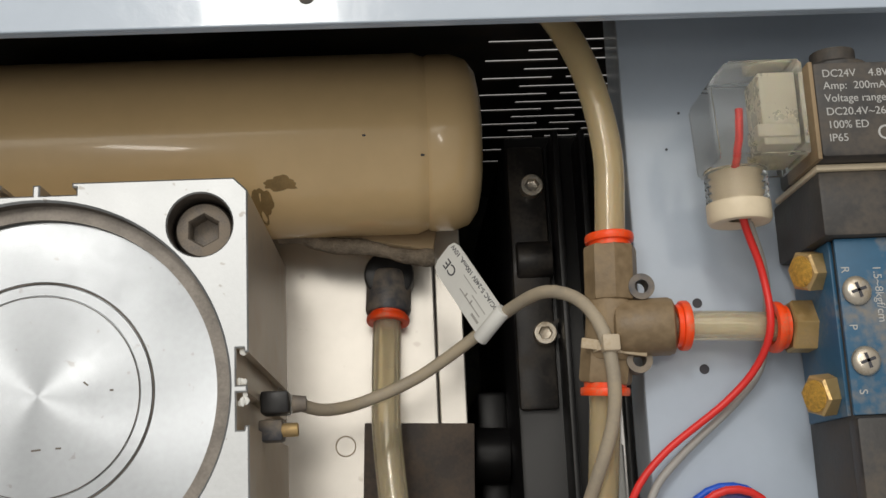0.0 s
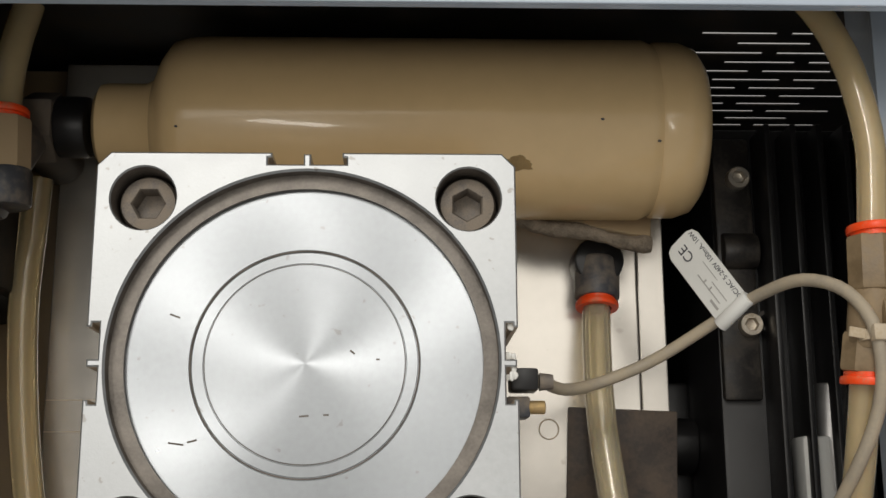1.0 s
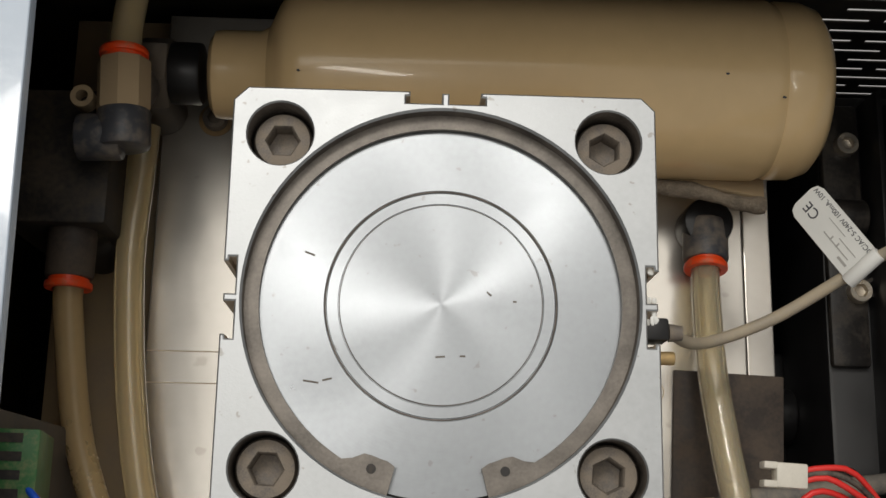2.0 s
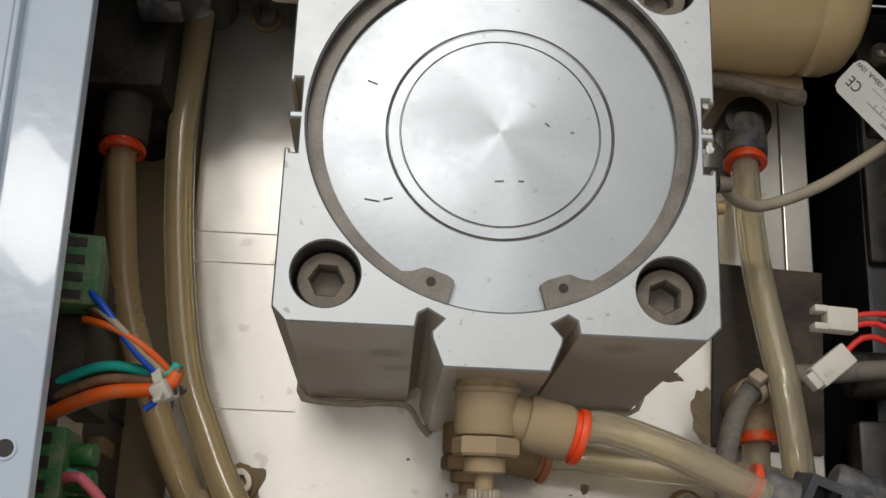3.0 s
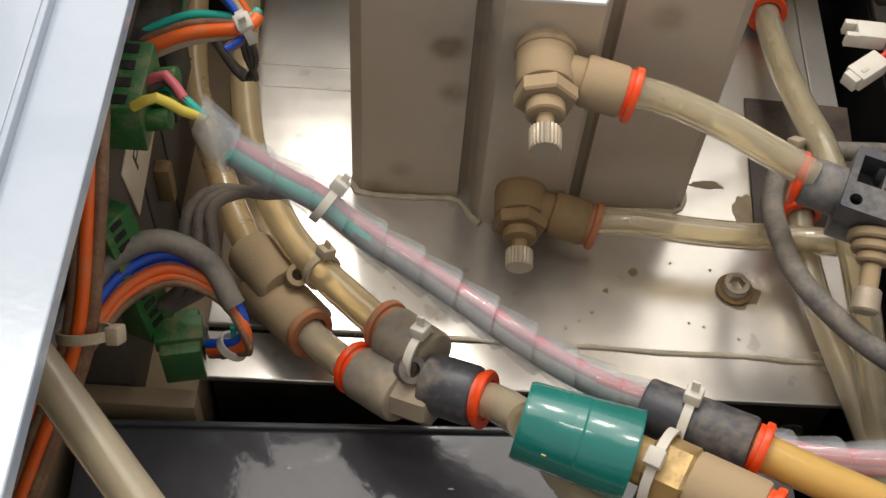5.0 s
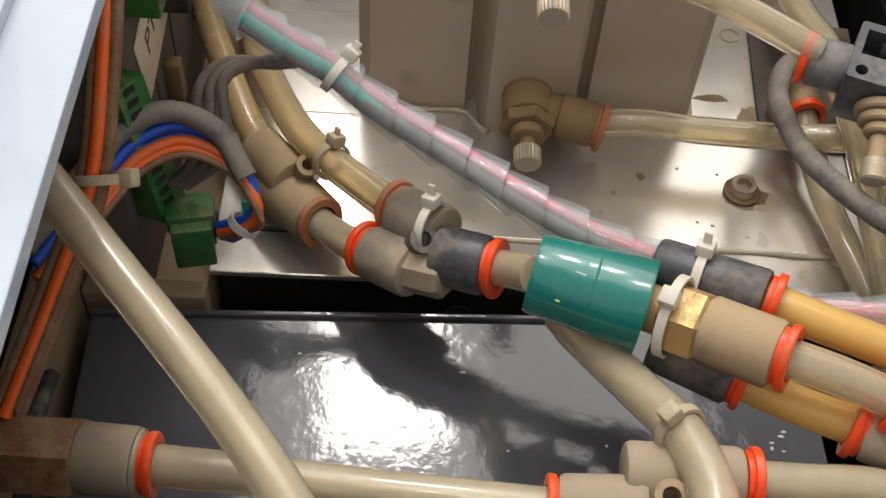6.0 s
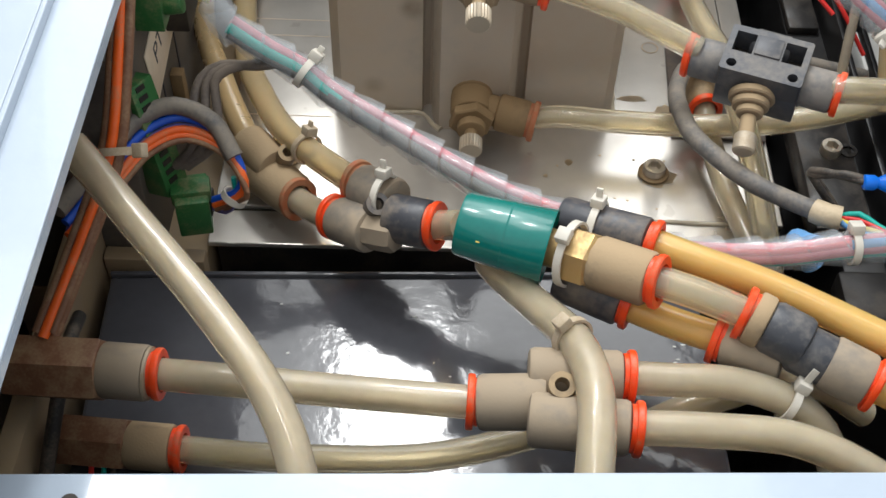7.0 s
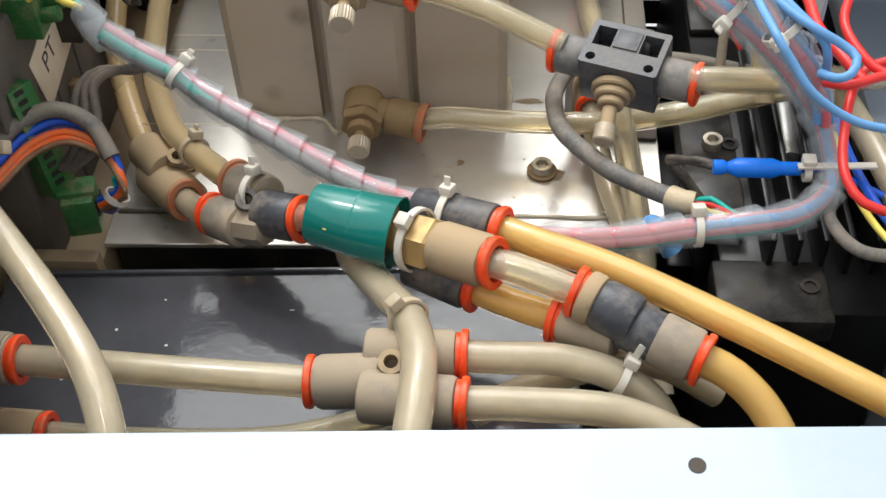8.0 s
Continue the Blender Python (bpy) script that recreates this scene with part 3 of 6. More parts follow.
def words(name, text, size, m, mat, parent=None, depth=0.00005, align="LEFT"):
    c = bpy.data.curves.new(name, "FONT")
    c.body, c.size, c.extrude, c.align_x = text, size, depth, align
    tmp = bpy.data.objects.new(name, c)
    me = bpy.data.meshes.new_from_object(tmp)
    bpy.data.objects.remove(tmp)
    me.transform(m)
    me.materials.append(M[mat])
    ob = new(name, me)
    if parent:
        put(ob, parent)
    return ob


# ---- the cabinet ----
def structure(ob, label, category):
    return tagged(ob, label, category, kind="structure")


def left_rim():
    bm = box(-0.1175, -0.1012, -0.62, 0.30, 0.1225, 0.124, 0.0004)
    for b in (box(-0.1027, -0.1012, -0.62, 0.30, 0.1195, 0.1226), box(-0.1190, -0.1172, -0.62, 0.30, 0.1215, 0.1275, 0.0004), box(-0.60, -0.1185, -0.62, 0.30, 0.1265, 0.128, 0.0004)):
        me = bpy.data.meshes.new("tmp")
        b.to_mesh(me)
        b.free()
        bm.from_mesh(me)
    bm.transform(Matrix.Translation((-0.0023, 0, 0)) @ Matrix.Rotation(radians(0.7), 4, "Z"))
    return structure(part("wall_left", bm, "paint", None, "", False), "white enamelled steel rim of the open cabinet", "cabinet rim")


rim_left = left_rim()
# a flat near-black disc paints the shade inside the screw hole
dark_hole = part("screw_hole", lathe([(0.0020, 0), (0.0020, 0.0003)], Matrix.Translation((-0.1086, -0.0978, 0.12395)), 22), "gap", rim_left)
hole_lip = part("hole_edge", lathe([(0.0020, 0), (0.0026, 0.0), (0.0026, 0.0004), (0.0020, 0.0004)], Matrix.Translation((-0.1086, -0.0978, 0.12395)), 22, False), "paint", rim_left)


def join(*pieces):
    bm = bmesh.new()
    for b in pieces:
        me = bpy.data.meshes.new("tmp")
        b.to_mesh(me)
        b.free()
        bm.from_mesh(me)
        bpy.data.meshes.remove(me)
    return bm


rim_back = structure(part("wall_back", join(box(-0.1070, 0.60, 0.0885, 0.30, 0.1225, 0.124, 0.0004), box(-0.1070, 0.60, 0.0885, 0.0900, 0.1205, 0.1226)), "paint", None, "", False),
                     "white enamelled steel back rim of the cabinet", "cabinet rim")
part("screw_hole", lathe([(0.0022, 0), (0.0022, 0.0003)], Matrix.Translation((0.0782, 0.0962, 0.12395)), 22), "gap", rim_back)

skew = Matrix.Rotation(radians(2.6), 4, "Z")
bar_at = Matrix.Translation((0.0, -0.2860, 0.0)) @ skew
bar = box(-0.35, 0.55, -0.060, 0.0, 0.0840, 0.0855, 0.0004)
bar2 = box(-0.35, 0.55, -0.0015, 0.0, 0.062, 0.0841)
bm = join(bar, bar2)
bm.transform(bar_at)
rim_front = structure(part("wall_front", bm, "paint", None, "", False), "white enamelled steel front bar of the cabinet", "cabinet rim")
for x, y in ((0.1055, -0.2918), (-0.0915, -0.2975)):
    part("screw_hole", lathe([(0.0021, 0), (0.0021, 0.0003)], Matrix.Translation((x, y, 0.08545)), 22), "gap", rim_front)
part("stain", lathe([(0.0007, 0), (0.0010, 0.0002)], Matrix.Translation((0.1512, -0.2858, 0.0855)), 7), "orange", rim_front)


def slotted_wall():
    """The back sheet: rows of narrow slots, every second row set over by half, open to the room behind."""
    bm = bmesh.new()
    y0, y1 = 0.1295, 0.1301

    def slab(x0, x1, z0, z1):
        me = bpy.data.meshes.new("tmp")
        b = box(x0, x1, y0, y1, z0, z1)
        b.to_mesh(me)
        b.free()
        bm.from_mesh(me)
        bpy.data.meshes.remove(me)
    slab(-0.20, 0.60, 0.0095, 0.1225)
    step, h, long, pitch = 0.0094, 0.0024, 0.0275, 0.0330
    z = 0.0072
    for row in range(17):
        slab(-0.20, 0.60, z - step + h, z)
        x = 0.1350 + (0.0155 if row % 2 else 0.0) - pitch
        last = 0.100
        slab(-0.20, last, z, z + h)
        x = 0.1350 + (0.0155 if row % 2 else 0.0)
        while x < 0.185:
            slab(last, x, z, z + h)
            last = x + long
            x += pitch
        slab(last, 0.60, z, z + h)
        z -= step
    slab(-0.20, 0.60, -0.21, z + h)
    return bm


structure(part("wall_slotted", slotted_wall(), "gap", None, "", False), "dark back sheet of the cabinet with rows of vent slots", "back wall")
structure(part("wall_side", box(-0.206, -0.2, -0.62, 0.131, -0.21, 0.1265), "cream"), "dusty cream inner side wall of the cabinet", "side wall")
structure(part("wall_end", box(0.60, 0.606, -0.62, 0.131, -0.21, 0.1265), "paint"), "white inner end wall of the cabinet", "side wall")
# lower wall and floor carry the cabinet's deep shade in their colour
structure(part("wall_lower", box(-0.2, 0.6, -0.33, -0.325, -0.21, 0.0838), "gap"), "inner front wall of the cabinet, coloured near-black for shade", "front wall")
structure(part("floor", box(-0.206, 0.606, -0.62, 0.131, -0.216, -0.21), "gap"), "floor of the cabinet, coloured near-black for deep shade", "floor")

# The aluminium base on its black box
base = thing("base_plate", (0, 0, Z0 - 0.003), "dull aluminium base plate stained with brown dust", "base plate")
put(part("plate", box(-0.1000, 0.1120, -0.1150, 0.1250, Z0 - 0.003, Z0, 0.0006), "plate", None, "", False), base)
put(part("side_strip", box(0.1124, 0.1222, -0.1150, 0.1250, Z0 - 0.003, Z0 - 0.0004, 0.0005), "plate", None, "", False), base)
bm = box(-0.1000, 0.1050, -0.0175, -0.0005, Z0 - 0.003, Z0 - 0.0006, 0.0005)
bm.transform(Matrix.Translation((0, -0.1150, 0)) @ Matrix.Rotation(radians(1.0), 4, "Z"))
put(part("front_strip", bm, "plate", None, "", False), base)
bead = [(-0.03 + 0.0135 * k, -0.1153 + 0.0004 * math.sin(k * 1.9), Z0 - 0.0002) for k in range(11)]
put(part("sealant_bead", sweep(bead, 0.0008, 8, 0.5), "bead"), base)
support = thing("support_box", (0, 0, -0.21), "support box under the aluminium base, near-black for the shade there", "support")
# the shade under the base is put into this shell's near-black colour
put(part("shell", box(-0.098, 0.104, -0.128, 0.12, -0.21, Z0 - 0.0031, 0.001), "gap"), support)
for x in (-0.02, 0.095):
    put(part("bolt_hole", lathe([(0.0045, 0), (0.0045, 0.0008)], axis_pose((x, -0.128, -0.040), (0, -1, 0)), 20), "box"), support)

# Seams where two thicknesses of the base meet, beside the block
for y in (-0.0012, -0.0123, -0.0637):
    put(part("scribed_line", box(-0.0995, -0.059, y, y + 0.0004, Z0 - 0.0001, Z0 + 0.0001), "anod"), base)


def blotch(name, x, y, z, rx, ry, seed, mat, parent, label=""):
    """A thin flat stain with a ragged edge."""
    bm = bmesh.new()
    n = 40
    lo, hi = [], []
    for k in range(n):
        a = 2 * math.pi * k / n
        f = 1 + 0.45 * noise.noise(Vector((math.cos(a) * 1.6 + seed, math.sin(a) * 1.6, seed))) + 0.2 * noise.noise(Vector((math.cos(a) * 5, math.sin(a) * 5, seed)))
        px, py = x + rx * f * math.cos(a), y + ry * f * math.sin(a)
        lo.append(bm.verts.new((px, py, z - 0.0003)))
        hi.append(bm.verts.new((px, py, z + 0.00012)))
    bm.faces.new(hi)
    for k in range(n):
        bm.faces.new((lo[k], lo[(k + 1) % n], hi[(k + 1) % n], hi[k]))
    return put(part(name, bm, mat, None, label, False), parent)


blotch("stain", 0.0680, -0.0455, Z0, 0.0060, 0.0016, 1, "stain", base)
blotch("stain", 0.0740, -0.0905, Z0, 0.0075, 0.0060, 2, "stain", base)
blotch("stain", -0.0735, -0.0885, Z0, 0.0070, 0.0075, 3, "stain", base)
blotch("stain", 0.0810, -0.0580, Z0, 0.0050, 0.0085, 4, "stain", base)
blotch("stain", 0.0395, -0.0850, Z0, 0.0016, 0.0015, 5, "stain", base)
blotch("stain", 0.0300, -0.0930, Z0, 0.0009, 0.0009, 6, "stain", base)
rng = random.Random(4)
for k in range(16):
    blotch("spot", rng.uniform(-0.05, 0.09), rng.uniform(-0.112, -0.075), Z0, 0.0005, 0.0005, 10 + k, "stain", base)
part_ring = lathe([(0.0033, 0), (0.0037, 0.0001), (0.0037, 0.0002), (0.0033, 0.0002)], Matrix.Translation((0.0785, -0.0115, Z0)), 26, False)
put(part("ring_mark", part_ring, "stain"), base)

cap_screw("base_screw", (0.0734, -0.0898, Z0 + 0.0006), 0.0045, 0.0042, "nickel", "steel socket screw in a brown-stained hole of the base", "base screws", 0.0062)
cap_screw("base_screw", (-0.0750, -0.0880, Z0 + 0.0006), 0.0045, 0.0042, "nickel", "steel socket screw in a brown-stained hole of the base", "base screws", 0.0062)
cap_screw("base_screw", (-0.0805, 0.0840, Z0 + 0.0006), 0.0045, 0.0042, "oxide", "dark socket screw at the back of the base", "base screws", 0.0062)

# Dark tray before the base
tray = thing("drip_tray", (0, -0.2, -0.026), "glossy dark grey enamelled tray with an uneven skin", "tray")
bm = box(-0.132, 0.084, -0.17, 0.0, -0.022, -0.0135, 0.0015)
bm.transform(Matrix.Translation((0, -0.1478, 0)) @ skew)
put(part("sheet", bm, "tray", None, "", False), tray)
bm = box(-0.132, 0.084, -0.0018, 0.0, -0.022, -0.0118, 0.0006)
bm.transform(Matrix.Translation((0, -0.1466, 0)) @ skew)
put(part("back_lip", bm, "tray", None, "", False), tray)
rng = random.Random(8)
for k in range(26):
    x, y = (rng.gauss(0.0715, 0.002), -0.163 - 0.05 * rng.random()) if k < 18 else (rng.uniform(-0.1, 0.06), rng.uniform(-0.21, -0.15))
    blotch("paint_fleck", x, y, -0.0134, 0.0007 * rng.uniform(0.5, 1.3), 0.0005 * rng.uniform(0.5, 1.3), 40 + k, "white_label", tray)
structure(part("trim_left", join(box(-0.1440, -0.1365, -0.32, -0.130, -0.05, 0.010, 0.0008), box(-0.1360, -0.0985, -0.1470, -0.1405, -0.06, -0.0120, 0.0008)), "cream"), "dusty cream steel bracket beside the tray", "bracket")


# ---- the pneumatic cylinder block ----
def block_outline():
    """The extruded profile: corner chamfers, sensor grooves with a rib on three sides, a rib with two grooves in front."""
    h, c = 0.0582, 0.0038

    def groove(s):
        # along one side, in (along, depth) from its middle
        return [(-0.0098, 0), (-0.0098, 0.0012), (-0.0110, 0.0014), (-0.0110, 0.0034), (-0.0010, 0.0034), (-0.0010, 0.0004), (0.0010, 0.0004), (0.0010, 0.0034), (0.0110, 0.0034), (0.0110, 0.0014),
                (0.0098, 0.0012), (0.0098, 0)]
    pts = []
    # front, from left to right
    front = [(-h + c, -h), (-0.0212, -h), (-0.0205, -0.0545), (-0.0182, -0.0532), (-0.0140, -0.0556), (-0.0170, -0.0590), (-0.0168, -0.0608), (-0.0138, -0.0682)]
    pts += front + [(-x, y) for x, y in front[::-1]]
    # right side, upwards
    pts += [(h, -h + c)] + [(h - d, a - 0.0008) for a, d in groove(1)] + [(h, h - c)]
    # back, to the left
    pts += [(h - c, h)] + [(-a, h - d) for a, d in groove(1)] + [(-h + c, h)]
    # left side, downwards
    pts += [(-h, h - c)] + [(-h + d, -a - 0.0008) for a, d in groove(1)] + [(-h, -h + c)]
    return pts


def inset(pts, d):
    out = []
    n = len(pts)
    for i in range(n):
        a, b, c = Vector(pts[i - 1]), Vector(pts[i]), Vector(pts[(i + 1) % n])
        u, v = (b - a).normalized(), (c - b).normalized()
        nu, nv = Vector((-u.y, u.x)), Vector((-v.y, v.x))
        k = (nu + nv)
        k = k / max(0.3, k.dot(nu)) if k.length > 1e-6 else nu
        out.append((b.x + k.x * d, b.y + k.y * d))
    return out


BOLTS = [(-0.045, 0.045), (0.045, 0.045), (-0.045, -0.045), (0.045, -0.045)]
BORE = 0.0530


def block_shell():
    bm = bmesh.new()
    out = block_outline()
    ins = inset(out, 0.00045)
    top = [bm.verts.new((x, y, TOP)) for x, y in ins]
    low = [bm.verts.new((x, y, TOP - 0.00045)) for x, y in out]
    n = len(top)
    loops = [[bm.edges.new((top[i], top[(i + 1) % n])) for i in range(n)]]
    for i in range(n):
        bm.faces.new((top[i], low[i], low[(i + 1) % n], top[(i + 1) % n]))

    def hole(x, y, r, steps, k):
        rings = []
        for dr, z in steps:
            rings.append([bm.verts.new((x + (r + dr) * math.cos(2 * math.pi * j / k), y + (r + dr) * math.sin(2 * math.pi * j / k), z)) for j in range(k)])
        loops.append([bm.edges.new((rings[0][j], rings[0][(j + 1) % k])) for j in range(k)])
        for a, b in zip(rings, rings[1:]):
            for j in range(k):
                bm.faces.new((a[j], b[j], b[(j + 1) % k], a[(j + 1) % k]))
    for x, y in BOLTS:
        hole(x, y, 0.0090, [(0.0004, TOP), (0, TOP - 0.0006)], 36)
    hole(0, 0, BORE, [(0.0006, TOP), (0, TOP - 0.0008)], 96)
    bmesh.ops.triangle_fill(bm, use_beauty=True, use_dissolve=False, edges=[e for lp in loops for e in lp])
    for f in bm.faces:
        if abs(f.normal.z) > 0.9 and f.normal.z < 0:
            f.normal_flip()
    return bm


def block_sides():
    bm = bmesh.new()
    out = block_outline()
    a = [bm.verts.new((x, y, TOP - 0.00045)) for x, y in out]
    b = [bm.verts.new((x, y, Z0)) for x, y in out]
    n = len(a)
    for i in range(n):
        bm.faces.new((a[i], b[i], b[(i + 1) % n], a[(i + 1) % n]))
    return bm


cyl = thing("pneumatic_cylinder", (0, 0, Z0), "square machined aluminium cylinder block with dusty anodised sides", "cylinder")
put(part("top_face", block_shell(), "cast"), cyl)
put(part("side_profile", block_sides(), "anod"), cyl)
for x, y in BOLTS:
    put(part("bolt_well", lathe([(0.0090, TOP - 0.0006), (0.0090, TOP - 0.016), (0.0002, TOP - 0.016)], Matrix.Translation((x, y, 0)), 36, False), "bore"), cyl)
put(part("bore_wall", lathe([(BORE, TOP - 0.0008), (BORE, TOP - 0.0075)], None, 96, False), "bore"), cyl)
zd = 0.0832
disc = [(0.0004, zd), (0.0274, zd), (0.02755, zd - 0.0004), (0.02785, zd - 0.0004), (0.0280, zd - 0.0001), (0.0309, zd - 0.0001), (0.0311, zd - 0.0005), (0.0316, zd - 0.0005), (0.0318, zd), (0.0523, zd), (0.0528, zd - 0.0006), (0.0528, zd - 0.004)]
put(part("end_cap", lathe(disc, None, 128), "turned", None, "bright turned aluminium end cap with ring groove"), cyl)

for r0, r1 in ((0.02745, 0.02768), (0.03120, 0.03158)):
    put(part("ring_groove", lathe([(r0, zd + 0.00005), (r0 + 0.0001, zd + 0.0001), (r1 - 0.0001, zd + 0.0001), (r1, zd + 0.00005)], None, 128, False), "bore"), cyl)
rim_line = [(-0.0560, -0.040, Z0 + 0.0004), (-0.0575, -0.0560, Z0 + 0.0004), (-0.0530, -0.0592, Z0 + 0.0004), (-0.040, -0.0598, Z0 + 0.0004), (-0.028, -0.0592, Z0 + 0.0004), (-0.0205, -0.0600, Z0 + 0.0004), (-0.0165, -0.0660, Z0 + 0.0004), (-0.0130, -0.0692, Z0 + 0.0004)]
put(part("sealant_bead", sweep(rim_line, 0.0011, 8, 0.6), "bead"), cyl)
rim_line = [(0.0165, -0.0630, Z0 + 0.0004), (0.0215, -0.0600, Z0 + 0.0004), (0.030, -0.0598, Z0 + 0.0004), (0.045, -0.0592, Z0 + 0.0004), (0.0550, -0.0585, Z0 + 0.0004), (0.0592, -0.0530, Z0 + 0.0004), (0.0590, -0.030, Z0 + 0.0004)]
put(part("sealant_bead", sweep(rim_line, 0.0011, 8, 0.6), "bead"), cyl)


def circlip():
    """A snap ring with two drilled ears, open in front."""
    bm = bmesh.new()
    n = 120
    a0, a1 = radians(-90 + 14.5), radians(270 - 14.5)
    zt, zb = zd + 0.0020, zd + 0.0003
    rows = []
    for k in range(n + 1):
        a = a0 + (a1 - a0) * k / n
        off = min(abs(a - a0), abs(a1 - a))
        ear = radians(17)
        inner = 0.0490
        if off < ear:
            s = off / ear
            inner = 0.0445 + (0.0490 - 0.0445) * max(0.0, min(1, (s - 0.62) / 0.30))
            if s < 0.06:
                inner += 0.0008
        rows.append([bm.verts.new((r * math.cos(a), r * math.sin(a), z)) for r, z in ((inner, zb), (inner, zt), (BORE + 0.0002, zt), (BORE + 0.0002, zb))])
    for p, q in zip(rows, rows[1:]):
        for j in range(4):
            bm.faces.new((p[j], p[(j + 1) % 4], q[(j + 1) % 4], q[j]))
    bm.faces.new(rows[0])
    bm.faces.new(rows[-1][::-1])
    bmesh.ops.recalc_face_normals(bm, faces=bm.faces[:])
    return bm


clip = put(part("snap_ring", circlip(), "clip", None, "dark steel snap ring with drilled ears"), cyl)
for s in (-1, 1):
    a = radians(-90 + s * 21.5)
    put(part("ear_hole", lathe([(0.0013, 0), (0.0013, 0.0002)], Matrix.Translation((0.0478 * math.cos(a), 0.0478 * math.sin(a), zd + 0.00195)), 16), "gap"), cyl)
# flaked coating in the sensor groove
rng = random.Random(5)
bm = bmesh.new()
for k in range(11):
    m = Matrix.Translation((0.0562 + rng.uniform(-0.001, 0.001), 0.0035 + rng.uniform(-0.008, 0.011), TOP - rng.uniform(0.0006, 0.003))) @ Matrix.Diagonal((rng.uniform(0.6, 1.2), rng.uniform(0.8, 1.5), 0.7, 1))
    bmesh.ops.create_icosphere(bm, subdivisions=1, radius=0.0011, matrix=m)
put(part("flaked_coating", bm, "white_label", None, "chipped pale coating in the groove"), cyl)
# short scratches on the cap
for x, y, a, w in ((-0.0343, -0.0219, -8, 0.0042), (-0.0300, -0.0212, 14, 0.0026), (0.013, 0.003, -40, 0.0016), (-0.0360, 0.0130, -20, 0.003), (0.0, -0.0145, 5, 0.0026), (0.006, -0.0142, 0, 0.0015), (0.020, 0.001, 0, 0.001)):
    put(part("scratch", obox((w, 0.0005, 0.0001), Matrix.Translation((x, y, zd + 0.00003)) @ Matrix.Rotation(radians(a), 4, "Z")), "bore"), cyl)

first = None
for k, (x, y) in enumerate(BOLTS):
    if first is None:
        first = cap_screw("socket_bolt", (x, y, TOP - 0.0166), 0.0082, 0.0098, "oxide", "dark socket head bolt sunk in the block", "block bolts")
        put(part("shank", lathe([(0.005, -0.02), (0.005, 0.0)], Matrix.Translation((x, y, TOP - 0.0166)), 20), "oxide"), first)
    else:
        copy_thing(first, Matrix.Translation((x, y, TOP - 0.0166)) @ Matrix.Rotation(0.5 * k, 4, "Z"))


# ---- flow control fittings in front of the block ----
def flow_fitting(name, z, y0, label, mat, ring_mat, knob_mat, L=1.0):
    t = thing(name, (0, y0, z), label, "fitting", "flow control fittings")
    a = Vector((0, -1, -0.10)).normalized()
    p = Vector((-0.0008, y0, z))
    body(t, "banjo_body", p + Vector((0, 0.004, 0.0)), p + a * 0.0135 * L, 0.0085, mat, n=32, round_=0.0016)
    put(part("rim_ring", lathe([(0.0086, 0.0002), (0.0090, 0.0006), (0.0090, 0.0016), (0.0086, 0.0020)], axis_pose(p, a), 32), mat), t)
    put(part("hex_nut", prism(0.0092, 6, 0.0135 * L, 0.0185 * L, axis_pose(p, a, 0.3), 0.0007), mat), t)
    ridges = lathe([(0.0052, 0.0185 * L), (0.0056, 0.0190 * L), (0.0056, 0.0225 * L), (0.0050, 0.0230 * L)], axis_pose(p, a), 30)
    put(part("lock_ring", ridges, mat), t)
    put(part("stem", lathe([(0.0026, 0.0228 * L), (0.0026, 0.0275 * L)], axis_pose(p, a), 18), mat), t)
    bm = bmesh.new()
    n = 48
    prof = [(0.0038, 0.0270 * L), (0.0043, 0.0274 * L), (0.0043, 0.0335 * L), (0.0039, 0.0340 * L)]
    rings = []
    for r, zz in prof:
        rings.append([bm.verts.new(((r + (0.00025 if k % 2 else -0.0001)) * math.cos(2 * math.pi * k / n), (r + (0.00025 if k % 2 else -0.0001)) * math.sin(2 * math.pi * k / n), zz)) for k in range(n)])
    for q, s in zip(rings, rings[1:]):
        for k in range(n):
            bm.faces.new((q[k], q[(k + 1) % n], s[(k + 1) % n], s[k]))
    bm.faces.new(rings[0][::-1])
    bm.faces.new(rings[-1])
    bm.transform(axis_pose(p, a))
    knob = put(part("knob", bm, knob_mat, None, "knurled metal adjusting knob"), t)
    slot = obox((0.0068, 0.0011, 0.0006), axis_pose(p + a * 0.0340 * L, a, 1.2))
    s = part("slot", slot, "ink")
    s.parent = knob
    s.matrix_parent_inverse = knob.matrix_parent_inverse
    q = p + a * 0.0062
    d = Vector((0.96, -0.22, -0.10)).normalized()
    body(t, "arm", q + d * 0.006, q + d * 0.0125, 0.0062, mat)
    body(t, "outlet", q + d * 0.0105, q + d * 0.0235, 0.0076, mat, round_=0.0014)
    collar(t, q + d * 0.0232, d, 0.0051, ring_mat)
    return q + d * 0.022


end_up = flow_fitting("flow_fitting_upper", 0.0715, -0.0690, "dust-caked flow control fitting on the front rib of the block", "tan", "red_ring", "knurl")
# same fitting as above, its shade low on the block painted in brown
end_low = flow_fitting("flow_fitting_lower", 0.0035, -0.0660, "dust-caked flow control fitting low on the block, browned for shade", "rust_and_shade", "dim_ring", "knurl", 0.9)

hose("air_tube", [end_up, (0.0310, -0.0775, 0.0650), (0.0489, -0.0815, 0.0610), (0.0640, -0.0868, 0.0565), (0.0790, -0.0922, 0.0520)], 0.0047, "clear", "milky cream air tube from the upper fitting to the grey valve", "tube", "air tubes")
